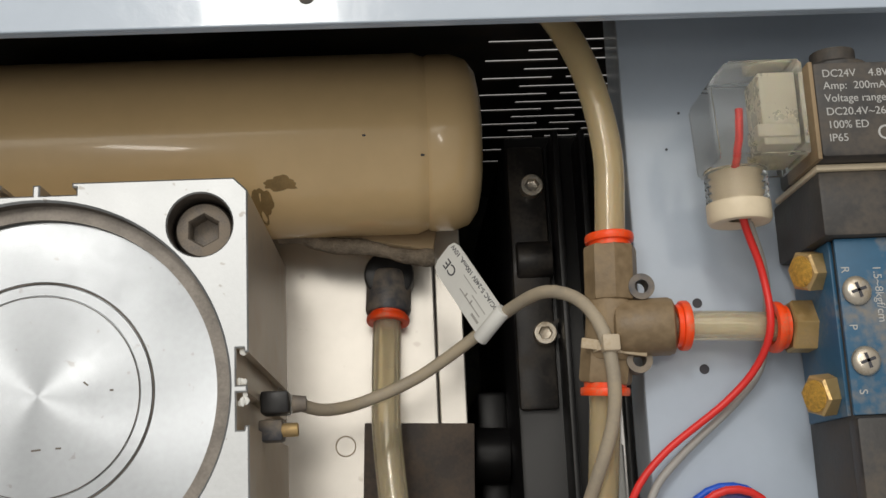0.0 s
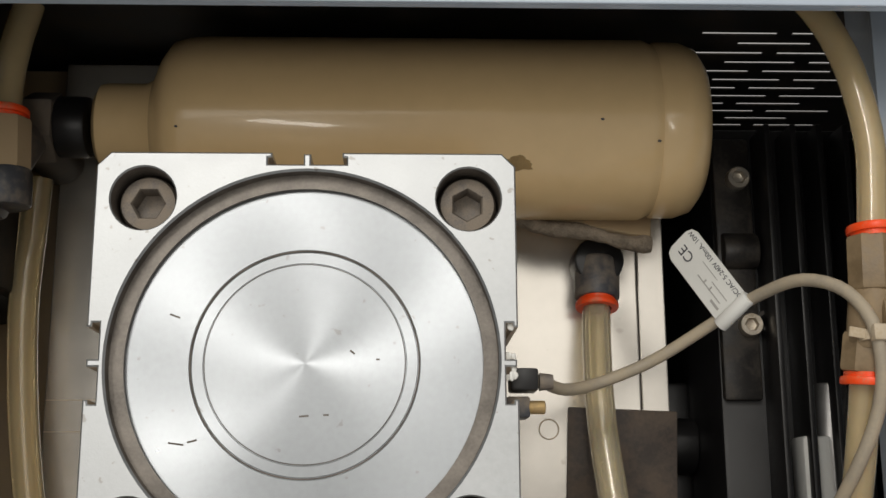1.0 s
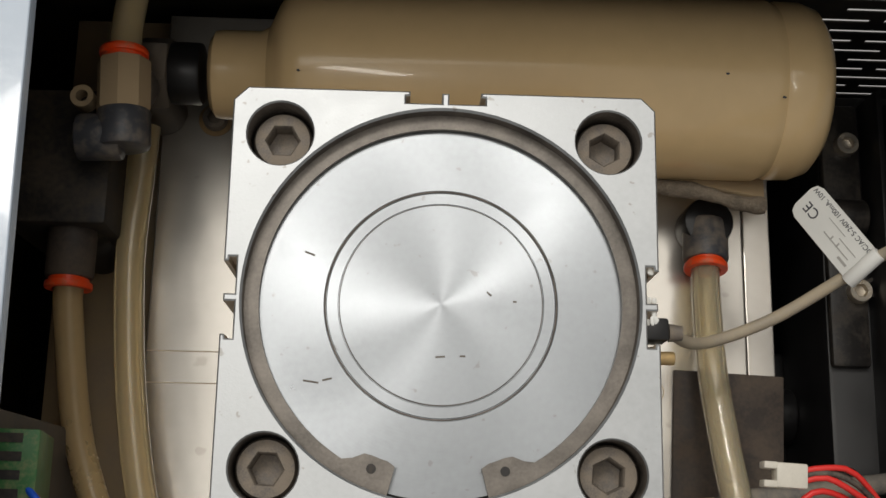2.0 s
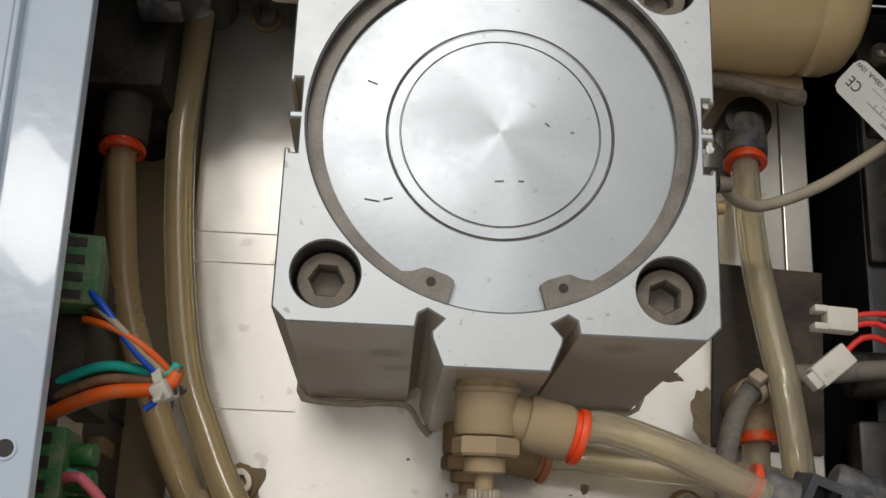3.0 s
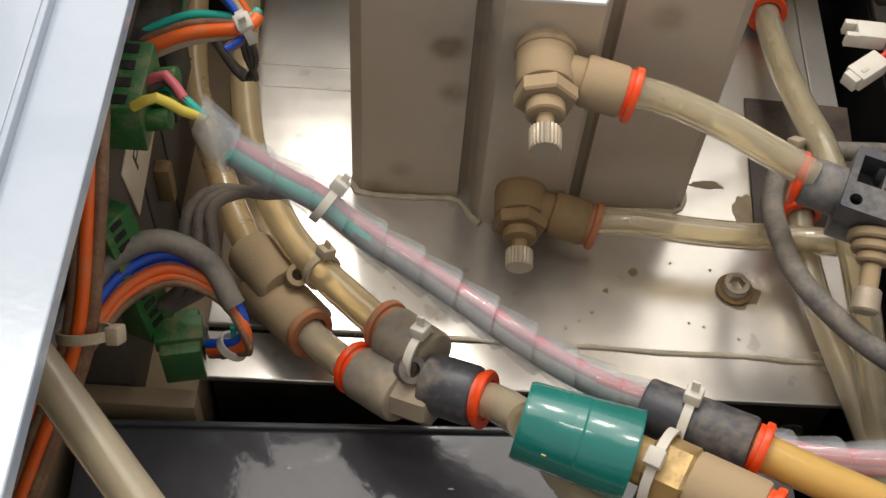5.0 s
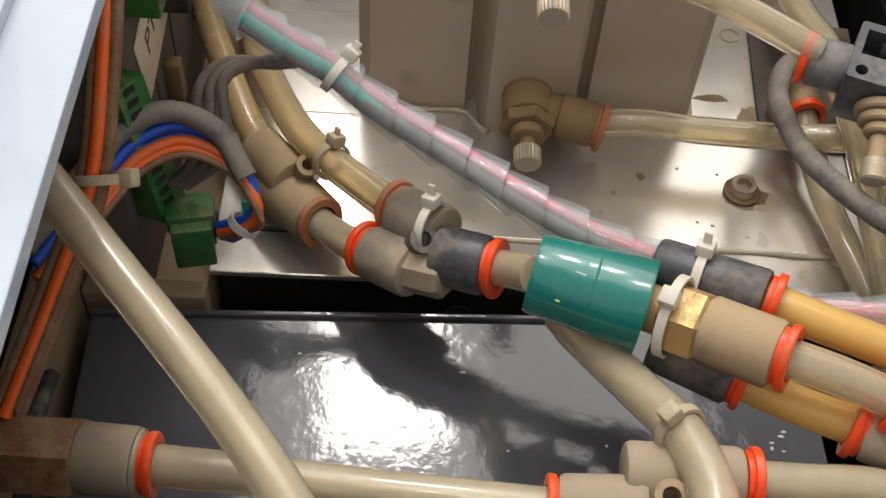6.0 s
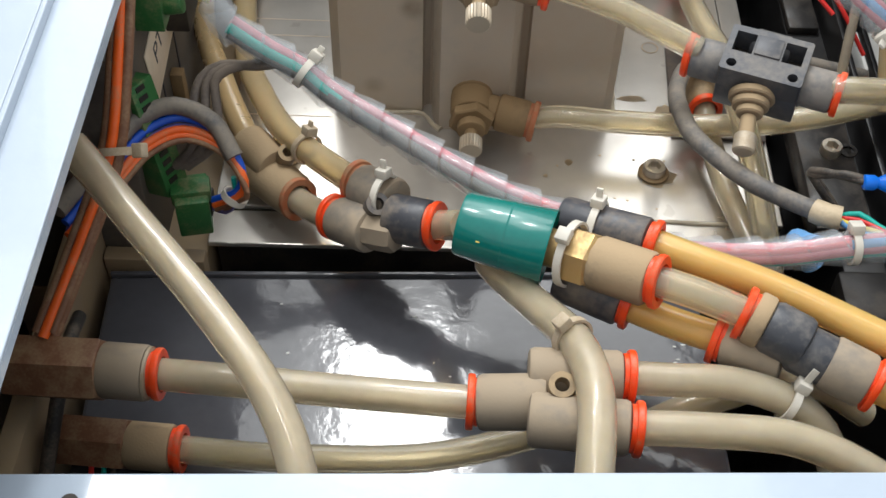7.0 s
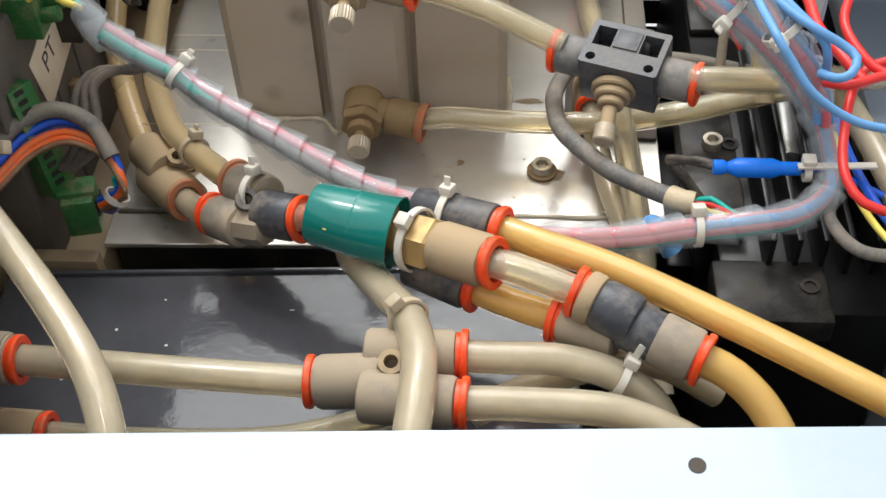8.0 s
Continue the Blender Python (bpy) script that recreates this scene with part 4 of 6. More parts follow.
hose("air_tube", [end_low, (0.0360, -0.0772, 0.0030), (0.0589, -0.0798, 0.0035), (0.0930, -0.0815, 0.0050), (0.1237, -0.0900, 0.0180), (0.1673, -0.0785, 0.0210), (0.2060, -0.0690, 0.0210)], 0.0047, "clear", "clear yellowed air tube lying over the base", "tube", "air tubes")


# ---- grey inline valve ----
valve = thing("speed_valve", (0.100, -0.100, 0.035), "slate grey inline flow valve with a tan adjusting stem", "valve")
ax = Vector((0.0458, -0.0180, 0.001)).normalized()
up = Vector((0.06, -0.25, 1)).normalized()
yv = up.cross(ax).normalized()
up = ax.cross(yv)
mv = Matrix((ax, yv, up)).transposed().to_4x4()
mv.translation = (0.1010, -0.1010, 0.0490)


def valve_frame():
    """The cover plate: two square windows and two screw holes go through it."""
    bm = bmesh.new()
    loops = []

    def ring(pts):
        vs = [bm.verts.new((x, y, 0.0090)) for x, y in pts]
        loops.extend(bm.edges.new((vs[k], vs[(k + 1) % len(vs)])) for k in range(len(vs)))
    ring([(-0.0138, -0.0085), (0.0138, -0.0085), (0.0145, -0.0078), (0.0145, 0.0113), (0.0138, 0.0120), (-0.0138, 0.0120), (-0.0145, 0.0113), (-0.0145, -0.0078)])
    for s_ in (-1, 1):
        ring([(s_ * 0.0052, 0.0004), (s_ * 0.0123, 0.0004), (s_ * 0.0123, 0.0094), (s_ * 0.0052, 0.0094)])
        ring([(s_ * 0.0108 + 0.0018 * math.cos(k * math.pi / 10), -0.0052 + 0.0018 * math.sin(k * math.pi / 10)) for k in range(20)])
    bmesh.ops.triangle_fill(bm, use_beauty=True, use_dissolve=False, edges=loops)
    more = bmesh.ops.extrude_face_region(bm, geom=bm.faces[:])
    bmesh.ops.translate(bm, verts=[v for v in more["geom"] if isinstance(v, bmesh.types.BMVert)], vec=(0, 0, -0.0096))
    bmesh.ops.recalc_face_normals(bm, faces=bm.faces[:])
    bm.transform(mv)
    return bm


put(part("cover_plate", valve_frame(), "valve", None, "", False), valve)
put(part("bridge", obox((0.0092, 0.0086, 0.0010), mv @ Matrix.Translation((0, 0.0050, 0.0092)), 0.0003), "valve"), valve)
put(part("housing", obox((0.0290, 0.0200, 0.0110), mv @ Matrix.Translation((0, 0.0015, -0.0062)), 0.0008), "valve"), valve)
put(part("back_bulge", lathe(barrel(0.0058, 0.0150, 0.002), mv @ Matrix.Translation((-0.0075, 0.0122, 0.0005)) @ Matrix.Rotation(radians(90), 4, "Y"), 28), "valve"), valve)
for x in (-0.0082, 0.0082):
    put(part("window", obox((0.0084, 0.0088, 0.0004), mv @ Matrix.Translation((x * 1.067, 0.0049, -0.0004))), "gap"), valve)
    put(part("screw_hole", lathe([(0.0019, 0), (0.0019, 0.0003)], mv @ Matrix.Translation((x * 1.317, -0.0052, 0.0020)), 18), "gap"), valve)
for s, mat in ((-1, "slate"), (1, "slate")):
    put(part("port", lathe(barrel(0.0074, 0.0125, 0.001), mv @ Matrix.Translation((s * 0.0130, 0.001, -0.001)) @ Matrix.Rotation(radians(90 * s), 4, "Y"), 28), mat), valve)
    collar(valve, mv @ Vector((s * 0.0245, 0.001, -0.001)), ax * s, 0.0050)
st = Vector((-0.18, -0.88, -0.34)).normalized()
ps = mv @ Vector((-0.001, -0.0075, -0.002))
for nm, r, z0_, z1_, mat in (("stem_base", 0.0082, 0.0, 0.003, "tan"), ("stem_step", 0.0066, 0.003, 0.006, "tan"), ("stem_neck", 0.0048, 0.006, 0.009, "tan"), ("stem_shaft", 0.0027, 0.009, 0.017, "tan"), ("stem_knob", 0.0040, 0.0165, 0.0235, "knurl")):
    put(part(nm, lathe([(r - 0.0006, z0_), (r, z0_ + 0.0006), (r, z1_ - 0.0006), (r - 0.0006, z1_)], axis_pose(ps, st), 28), mat), valve)
hose("air_tube", [mv @ Vector((0.021, 0.001, -0.001)), (0.1300, -0.1120, 0.0530), (0.1568, -0.1085, 0.0500), (0.2000, -0.1000, 0.0460)], 0.0048, "clear", "dusty milky tube leaving the grey valve", "tube", "air tubes")


# ---- grey hose and elbow beside the base ----
elbow = thing("elbow_fitting", (0.0925, -0.060, Z0), "dusty tan elbow fitting standing on the base edge", "fitting")
body(elbow, "foot", (0.0925, -0.0545, Z0), (0.0925, -0.0545, 0.0040), 0.0066, "tan")
body(elbow, "outlet", (0.0925, -0.0530, 0.0015), (0.0934, -0.0665, 0.0015), 0.0068, "tan")
collar(elbow, (0.0934, -0.0660, 0.0015), (0.05, -1, 0), 0.0047)
hose("air_tube", [(0.0934, -0.0650, 0.0015), (0.0945, -0.0800, -0.002), (0.0990, -0.1050, -0.006), (0.1050, -0.1290, -0.008), (0.1110, -0.1550, -0.012), (0.117, -0.19, -0.03)], 0.0046, "milky", "milky tube running past the base corner", "tube", "air tubes")
hose("cable_sheath", [(0.1700, -0.0400, -0.004), (0.1357, -0.0444, 0.0070), (0.1146, -0.0474, 0.0110), (0.0960, -0.0500, 0.0120), (0.0850, -0.0590, 0.0155), (0.0785, -0.0760, 0.0190), (0.0768, -0.0945, 0.0250),
                      (0.0800, -0.1155, 0.0300), (0.0951, -0.1343, 0.0300), (0.1085, -0.1437, 0.0300), (0.1180, -0.1500, 0.0310)], 0.0034, "grey_cable", "thick dusty grey cable looping over the base edge", "cable", "", 16, 0.05)
cable_tie((0.0900, -0.0545, 0.0135), (-0.8, -0.6, 0.3), 0.0036, (-0.4, 0.3, 1), "nylon_dust", "dusty nylon tie round the grey cable", 0.0)
hose("tape_wrap", [(0.1160, -0.1490, 0.0310), (0.1200, -0.1520, 0.0318), (0.1240, -0.1535, 0.0322)], 0.0048, "glue", "crumpled beige tape at the end of the cable", "tape", "", 14, 0.5)
for mat, off in (("teal", 0.0015), ("red", 0.0), ("yellow", -0.0016), ("sky", -0.003)):
    hose("lead_wire", [(0.1235, -0.1535 + off * 0.6, 0.0325), (0.1290, -0.1560 + off, 0.0345 + off), (0.1340, -0.1610 + off, 0.0360), (0.1390, -0.1660 + off, 0.0370), (0.1450, -0.1690, 0.0390)], 0.0010, mat, "thin coloured lead of the grey cable", "wire", "cable leads", 10)


# ---- beige air tank at the back ----
def tank():
    t = thing("air_tank", (0.03, 0.088, -0.010), "beige enamelled air tank with a chipped spot, lying along the back", "tank")
    R, x0 = 0.0310, -0.0765
    prof = [(0.0125, 0.0), (0.0146, 0.0015), (0.0150, 0.004), (0.0150, 0.0165), (0.0165, 0.0195), (0.0250, 0.0235), (0.0292, 0.027), (0.0306, 0.032), (R, 0.038), (R, 0.1830), (0.0300, 0.1855), (0.0296, 0.1868), (0.0302, 0.188),
            (0.0302, 0.1955), (0.0285, 0.2005), (0.0245, 0.2035), (0.018, 0.2050), (0.006, 0.2054)]
    m = Matrix.Translation((x0, 0.088, 0.0210)) @ Matrix.Rotation(radians(90), 4, "Y")
    put(part("shell", lathe(prof, m, 72), "bottle"), t)

    def patch(name, x, a, rx, ra, seed, mat):
        bm = bmesh.new()
        n = 32
        c = bm.verts.new((x, 0.088 - (R + 0.0002) * math.sin(a), 0.021 + (R + 0.0002) * math.cos(a)))
        ring = []
        for k in range(n):
            u = 2 * math.pi * k / n
            f = 1 + 0.6 * noise.noise(Vector((math.cos(u) * 2 + seed, math.sin(u) * 2, seed)))
            px, pa = x + rx * f * math.cos(u), a + ra * f * math.sin(u)
            ring.append(bm.verts.new((px, 0.088 - (R + 0.00015) * math.sin(pa), 0.021 + (R + 0.00015) * math.cos(pa))))
        for k in range(n):
            bm.faces.new((c, ring[k], ring[(k + 1) % n]))
        put(part(name, bm, mat, None, "bare spot where the enamel chipped off"), t)
    patch("chipped_spot", 0.0627, 0.67, 0.0052, 0.085, 3, "chip")
    patch("chipped_spot", 0.0560, 0.95, 0.0042, 0.24, 7, "chip")
    for x, a in ((0.1085, 0.42), (0.09, 0.2), (-0.045, 0.3)):
        patch("dark_speck", x, a, 0.0006, 0.012, x * 90, "ink")


tank()
pad = thing("packing_board", (0.086, 0.056, 0.012), "frayed grey fibre board wedged under the beige tank", "board")
edge = [(0.0590 + 0.0066 * k, 0.0590 - 0.00125 * k + 0.0007 * math.sin(k * 1.7), 0.0140 + 0.0006 * math.sin(k * 2.3)) for k in range(9)]
bm = sweep(edge, 0.0024, 10, 0.5, 0.0012)
put(part("frayed_edge", bm, "foam", None, "frayed fibrous edge"), pad)
put(part("sheet", obox((0.0520, 0.0260, 0.0022), Matrix.Translation((0.0880, 0.0670, 0.0070)) @ Matrix.Rotation(radians(-10.5), 4, "Z") @ Matrix.Rotation(radians(-32), 4, "X"), 0.0006), "cream"), pad)
neck = thing("tank_fitting", (-0.090, 0.088, 0.0), "dark fitting screwed into the neck of the tank", "fitting")
body(neck, "nipple", (-0.0905, 0.088, 0.021), (-0.0795, 0.088, 0.021), 0.0105, "black")
body(neck, "hex_part", (-0.1010, 0.088, 0.021), (-0.0900, 0.088, 0.021), 0.0125, "box", n=6)
body(neck, "post", (-0.0995, 0.086, Z0), (-0.0995, 0.086, 0.021), 0.0085, "box")

# ---- left elbow and tubes ----
el = thing("swivel_elbow", (-0.100, 0.070, 0.02), "dusty grey elbow fitting with an orange collar", "fitting")
body(el, "upper_body", (-0.0993, 0.0650, 0.0450), (-0.1003, 0.0825, 0.0450), 0.0084, "tan", n=8)
collar(el, (-0.1004, 0.0822, 0.0450), (-0.05, 1, 0), 0.0050)
body(el, "swivel", (-0.0985, 0.0535, 0.0445), (-0.0992, 0.0660, 0.0450), 0.0084, "dark")
body(el, "side_arm", (-0.1130, 0.0570, 0.0440), (-0.0990, 0.0575, 0.0440), 0.0074, "dark")
body(el, "stub", (-0.0985, 0.0850, 0.0240), (-0.0992, 0.0660, 0.0440), 0.0065, "dark")
eyelet(el, (-0.1121, 0.0697, 0.0410), (0, 0, 1), "tan")
hose("air_tube", [(-0.1003, 0.0800, 0.0450), (-0.1002, 0.0950, 0.0450), (-0.0985, 0.1080, 0.0455), (-0.0950, 0.1220, 0.0460)], 0.0050, "amber", "yellowed tube rising from the swivel elbow", "tube", "air tubes")
hose("air_tube", [(-0.1010, 0.0740, 0.0060), (-0.1020, 0.0560, 0.0050), (-0.1030, 0.0252, 0.0050), (-0.0997, -0.0152, 0.0050), (-0.0930, -0.0529, 0.0050), (-0.0840, -0.0760, 0.0070), (-0.0740, -0.0960, 0.0100), (-0.0640, -0.1090, 0.0125),
                  (-0.0521, -0.1215, 0.0150), (-0.0400, -0.1338, 0.0180)], 0.0051, "amber", "yellowed tube along the side of the base", "tube", "air tubes")
lo = thing("bulkhead_fitting", (-0.119, 0.03, 0.0), "fitting with a red collar, its barrel coloured dark for the shade", "fitting")
# barrel colour is darkened to stand for the shade of rim and wall
body(lo, "barrel", (-0.1190, 0.0170, 0.0183), (-0.1190, 0.0420, 0.0183), 0.0078, "tape")
body(lo, "post", (-0.1190, 0.0360, -0.21), (-0.1190, 0.0360, 0.0183), 0.0090, "black")
collar(lo, (-0.1190, 0.0172, 0.0183), (0, -1, 0), 0.0050)
# near-black block: its colour carries the darkness left of the base
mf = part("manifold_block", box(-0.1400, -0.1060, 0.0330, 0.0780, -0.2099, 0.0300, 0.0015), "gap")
tagged(mf, "manifold block coloured near-black for the deep shade", "manifold")
hose("air_tube", [(-0.1190, 0.0160, 0.0183), (-0.1190, 0.0050, 0.0150), (-0.1135, -0.0350, 0.0090), (-0.0995, -0.0720, 0.0070), (-0.0910, -0.0900, 0.0050), (-0.0850, -0.1010, 0.0030)], 0.0048, "shaded_tube", "tube beside the base, coloured browner for the shade it lies in", "tube", "air tubes")


# ---- Y unions and the tube run in front of the base ----
def union(name, place, label, group="y unions"):
    return thing(name, place, label, "fitting", group)


u1 = union("y_union", (-0.078, -0.108, Z0), "tan dusty Y union joining two yellowed tubes")
body(u1, "inlet", (-0.0880, -0.0960, 0.0010), (-0.0745, -0.1120, 0.0030), 0.0080, "tan", round_=0.002)
body(u1, "outlet", (-0.0840, -0.1050, -0.0045), (-0.0655, -0.1245, 0.0010), 0.0086, "tan", round_=0.0025)
body(u1, "second_outlet", (-0.0745, -0.1120, 0.0000), (-0.0630, -0.1210, -0.0050), 0.0070, "tan", round_=0.002)
collar(u1, (-0.0665, -0.1240, 0.0008), (0.66, -0.72, 0.25), 0.0052, "dim_ring")
eyelet(u1, (-0.0715, -0.1095, 0.0060), (0.3, -0.3, 0.9), "tan")
hose("air_tube", [(-0.0680, -0.1225, 0.0003), (-0.0600, -0.1320, 0.0040), (-0.0485, -0.1442, 0.0110)], 0.0050, "milky", "short dusty tube between two unions", "tube", "air tubes")
u2 = union("y_union", (-0.034, -0.148, 0.01), "dusty grey Y union held by a cable tie")
body(u2, "inlet", (-0.0480, -0.1430, 0.0108), (-0.0350, -0.1535, 0.0165), 0.0082, "grey", round_=0.0016)
body(u2, "inlet", (-0.0405, -0.1330, 0.0178), (-0.0270, -0.1440, 0.0215), 0.0084, "grey", round_=0.0016)
body(u2, "middle", (-0.0390, -0.1500, 0.0150), (-0.0255, -0.1560, 0.0190), 0.0074, "grey", round_=0.002, n=8)
body(u2, "outlet", (-0.0290, -0.1500, 0.0205), (-0.0145, -0.1557, 0.0235), 0.0086, "dark", round_=0.0016)
collar(u2, (-0.0478, -0.1432, 0.0109), (-0.72, 0.62, -0.3), 0.0052)
collar(u2, (-0.0398, -0.1325, 0.0177), (-0.70, 0.66, -0.2), 0.0052, "dim_ring")
collar(u2, (-0.0148, -0.1556, 0.0235), (0.9, -0.36, 0.2), 0.0054)
eyelet(u2, (-0.0345, -0.1478, 0.0225), (0.25, -0.45, 0.85), "dark", 0.0040, 0.0022, 0.0065)
cable_tie((-0.0310, -0.1445, 0.0250), (0.85, -0.45, 0.2), 0.0072, (0.2, 0.2, 1), "nylon", "white nylon tie over the grey union", 0.004)
hose("air_tube", [(-0.0150, -0.1555, 0.0234), (-0.0100, -0.1590, 0.0275), (-0.0060, -0.1650, 0.0345), (-0.0030, -0.1705, 0.0405)], 0.0052, "milky", "dusty tube entering the taped sleeve", "tube", "air tubes")

ta, tb = Vector((-0.0045, -0.1710, 0.0425)), Vector((0.0240, -0.1790, 0.0415))
sleeve = thing("taped_muffler", ta, "inline muffler wrapped in glossy green tape", "muffler")
L = (tb - ta).length
put(part("tape_wrap", lathe([(0.0080, 0.0003), (0.0100, 0.0), (0.0105, 0.0012), (0.0111, L * 0.45), (0.0122, L - 0.0006), (0.0126, L), (0.0121, L), (0.0112, L - 0.004)], axis_pose(ta, tb - ta), 48, False), "green_tape"), sleeve)
put(part("tape_edge", lathe([(0.0106, L * 0.3), (0.01135, L * 0.52), (0.01145, L * 0.52), (0.0113, L * 0.54)], axis_pose(ta, tb - ta), 48, False), "green_tape"), sleeve)
put(part("core", lathe([(0.0070, 0.0012), (0.0090, 0.0020), (0.0104, L - 0.006), (0.0112, L - 0.0036), (0.0060, L - 0.0030)], axis_pose(ta, tb - ta), 40), "tan"), sleeve)
for x, s in ((0.2, 0.4), (0.35, 1.2)):
    put(part("tape_nick", obox((0.003, 0.0006, 0.0012), axis_pose(ta + (tb - ta) * x + Vector((0, -0.0088, 0.005)), tb - ta, s)), "yellow"), sleeve)
bf = thing("brass_union", (0.035, -0.185, 0.035), "dusty brass hexagon union with a plastic outlet", "fitting")
d1 = (Vector((0.0546, -0.1957, 0.0474)) - tb).normalized()
put(part("hex_body", prism(0.0094, 6, 0.0040, 0.0150, axis_pose(tb + d1 * 0.0010, d1, 0.25), 0.001), "brass"), bf)
body(bf, "outlet", tb + d1 * 0.0155, Vector((0.0540, -0.1953, 0.0470)), 0.0088, "tan", n=10)
put(part("nipple", lathe(barrel(0.0062, 0.0090, 0.0006), axis_pose(tb - d1 * 0.0030, d1), 24), "brass"), bf)
collar(bf, (0.0540, -0.1952, 0.0471), d1, 0.0052, oval=1.2)
cable_tie(tb + d1 * 0.0075, d1, 0.0100, (-0.1, -0.30, 1), "nylon", "thick white nylon tie round the brass union", 0.0)
hose("air_tube", [(0.0530, -0.1946, 0.0470), (0.0680, -0.1995, 0.0462), (0.0850, -0.2060, 0.0440)], 0.0050, "clear", "short clear tube between two unions", "tube", "air tubes")
lf = union("straight_union", (0.04, -0.186, 0.02), "dark dusty union under the brass one")
body(lf, "barrel", (0.0280, -0.1815, 0.0305), (0.0480, -0.1914, 0.0302), 0.0080, "dark")
collar(lf, (0.0478, -0.1913, 0.0302), (0.9, -0.43, 0), 0.0051)
hose("air_tube", [(0.0470, -0.1910, 0.0302), (0.0620, -0.1985, 0.0305), (0.0790, -0.2060, 0.0317)], 0.0051, "orange_tube", "orange-yellow tube between two unions", "tube", "air tubes")
hf = union("straight_union", (0.045, -0.168, 0.02), "dark union holding an orange-yellow tube")
body(hf, "barrel", (0.0290, -0.1610, 0.0350), (0.0560, -0.1735, 0.0395), 0.0080, "dark")
collar(hf, (0.0558, -0.1735, 0.0395), (0.9, -0.42, 0.05), 0.0051)
cable_tie(Vector((0.0400, -0.1660, 0.0370)), (0.9, -0.4, 0.12), 0.0083, (-0.1, 0.3, 1), "nylon", "white nylon tie round the dark union", 0.004)
hose("air_tube", [(0.0550, -0.1731, 0.0395), (0.0700, -0.1800, 0.0395), (0.0956, -0.1905, 0.0385), (0.1291, -0.2100, 0.0380), (0.1523, -0.2250, 0.0380), (0.1760, -0.2400, 0.0370), (0.2150, -0.2620, 0.03)], 0.0052, "orange_tube",
     "long orange-yellow tube sweeping away", "tube", "air tubes")
u3 = union("y_union", (0.10, -0.213, 0.02), "slate Y union with dust on its ends")
body(u3, "inlet", (0.0838, -0.2053, 0.0438), (0.0885, -0.2079, 0.0433), 0.0086, "tan")
body(u3, "upper_arm", (0.0880, -0.2075, 0.0432), (0.1000, -0.2140, 0.0415), 0.0084, "valve", round_=0.0022)
body(u3, "lower_arm", (0.0780, -0.2057, 0.0316), (0.0950, -0.2130, 0.0340), 0.0078, "grey")
body(u3, "middle", (0.0960, -0.2120, 0.0395), (0.1080, -0.2180, 0.0382), 0.0080, "valve", round_=0.002)
body(u3, "outlet", (0.1060, -0.2170, 0.0385), (0.1178, -0.2230, 0.0368), 0.0086, "grey")
collar(u3, (0.0842, -0.2055, 0.0438), (-0.9, 0.42, 0.1), 0.0052, oval=1.2)
collar(u3, (0.0782, -0.2058, 0.0316), (-0.9, 0.42, 0.0), 0.0052, oval=1.2)
collar(u3, (0.1174, -0.2228, 0.0369), (0.88, -0.46, -0.1), 0.0054, oval=1.15)
hose("air_tube", [(0.1165, -0.2222, 0.0370), (0.1287, -0.2275, 0.0340), (0.1390, -0.2370, 0.0280), (0.1450, -0.2500, 0.0200), (0.148, -0.27, 0.008)], 0.0053, "orange_tube", "orange-yellow tube bending down from the slate union", "tube", "air tubes")

# ---- lower run over the tray ----
pf = thing("hex_fitting", (-0.12, -0.22, 0.0), "brown hexagon fitting with a dusty grey barrel", "fitting")
body(pf, "hex_part", (-0.1420, -0.2190, 0.0225), (-0.1125, -0.2203, 0.0238), 0.0105, "brown", n=6)
body(pf, "barrel", (-0.1130, -0.2202, 0.0238), (-0.0985, -0.2212, 0.0243), 0.0088, "grey")
body(pf, "lip", (-0.0990, -0.2212, 0.0243), (-0.0975, -0.2213, 0.0243), 0.0084, "nylon_dust")
collar(pf, (-0.0978, -0.2213, 0.0243), (1, -0.05, 0), 0.0052)
hose("air_tube", [(-0.0980, -0.2212, 0.0243), (-0.0700, -0.2232, 0.0248), (-0.0350, -0.2265, 0.0262), (0.0045, -0.2293, 0.0272)], 0.0052, "milky", "milky cream tube lying across the tray", "tube", "air tubes")
pf2 = thing("hex_fitting", (-0.115, -0.23, -0.02), "brown fitting low beside the tray", "fitting")
body(pf2, "hex_part", (-0.1300, -0.2275, -0.0060), (-0.1080, -0.2290, -0.0055), 0.0090, "brown", n=6)
body(pf2, "barrel", (-0.1085, -0.2290, -0.0055), (-0.0935, -0.2302, -0.0048), 0.0078, "tan")
collar(pf2, (-0.0938, -0.2302, -0.0048), (1, -0.05, 0), 0.0050)
hose("air_tube", [(-0.0940, -0.2302, -0.0048), (-0.0600, -0.2330, -0.0030), (-0.0150, -0.2330, 0.0000), (0.0180, -0.2270, 0.0050), (0.0350, -0.2200, 0.0100)], 0.0046, "clear", "greyish tube under the milky one", "tube", "air tubes")
qf = union("y_union", (0.025, -0.23, 0.01), "grey-brown dusty Y union with two outlets", "")
body(qf, "inlet", (0.0022, -0.2291, 0.0272), (0.0235, -0.2300, 0.0305), 0.0086, "grey", round_=0.0018)
body(qf, "outlet", (0.0170, -0.2215, 0.0325), (0.0455, -0.2222, 0.0334), 0.0080, "grey", round_=0.0018)
body(qf, "outlet", (0.0170, -0.2375, 0.0325), (0.0464, -0.2408, 0.0347), 0.0082, "grey", round_=0.0018)
collar(qf, (0.0026, -0.2291, 0.0272), (-1, 0.04, 0), 0.0054, "red_ring")
collar(qf, (0.0452, -0.2222, 0.0334), (1, -0.02, 0), 0.0053)
collar(qf, (0.0460, -0.2408, 0.0347), (1, -0.08, 0), 0.0053)
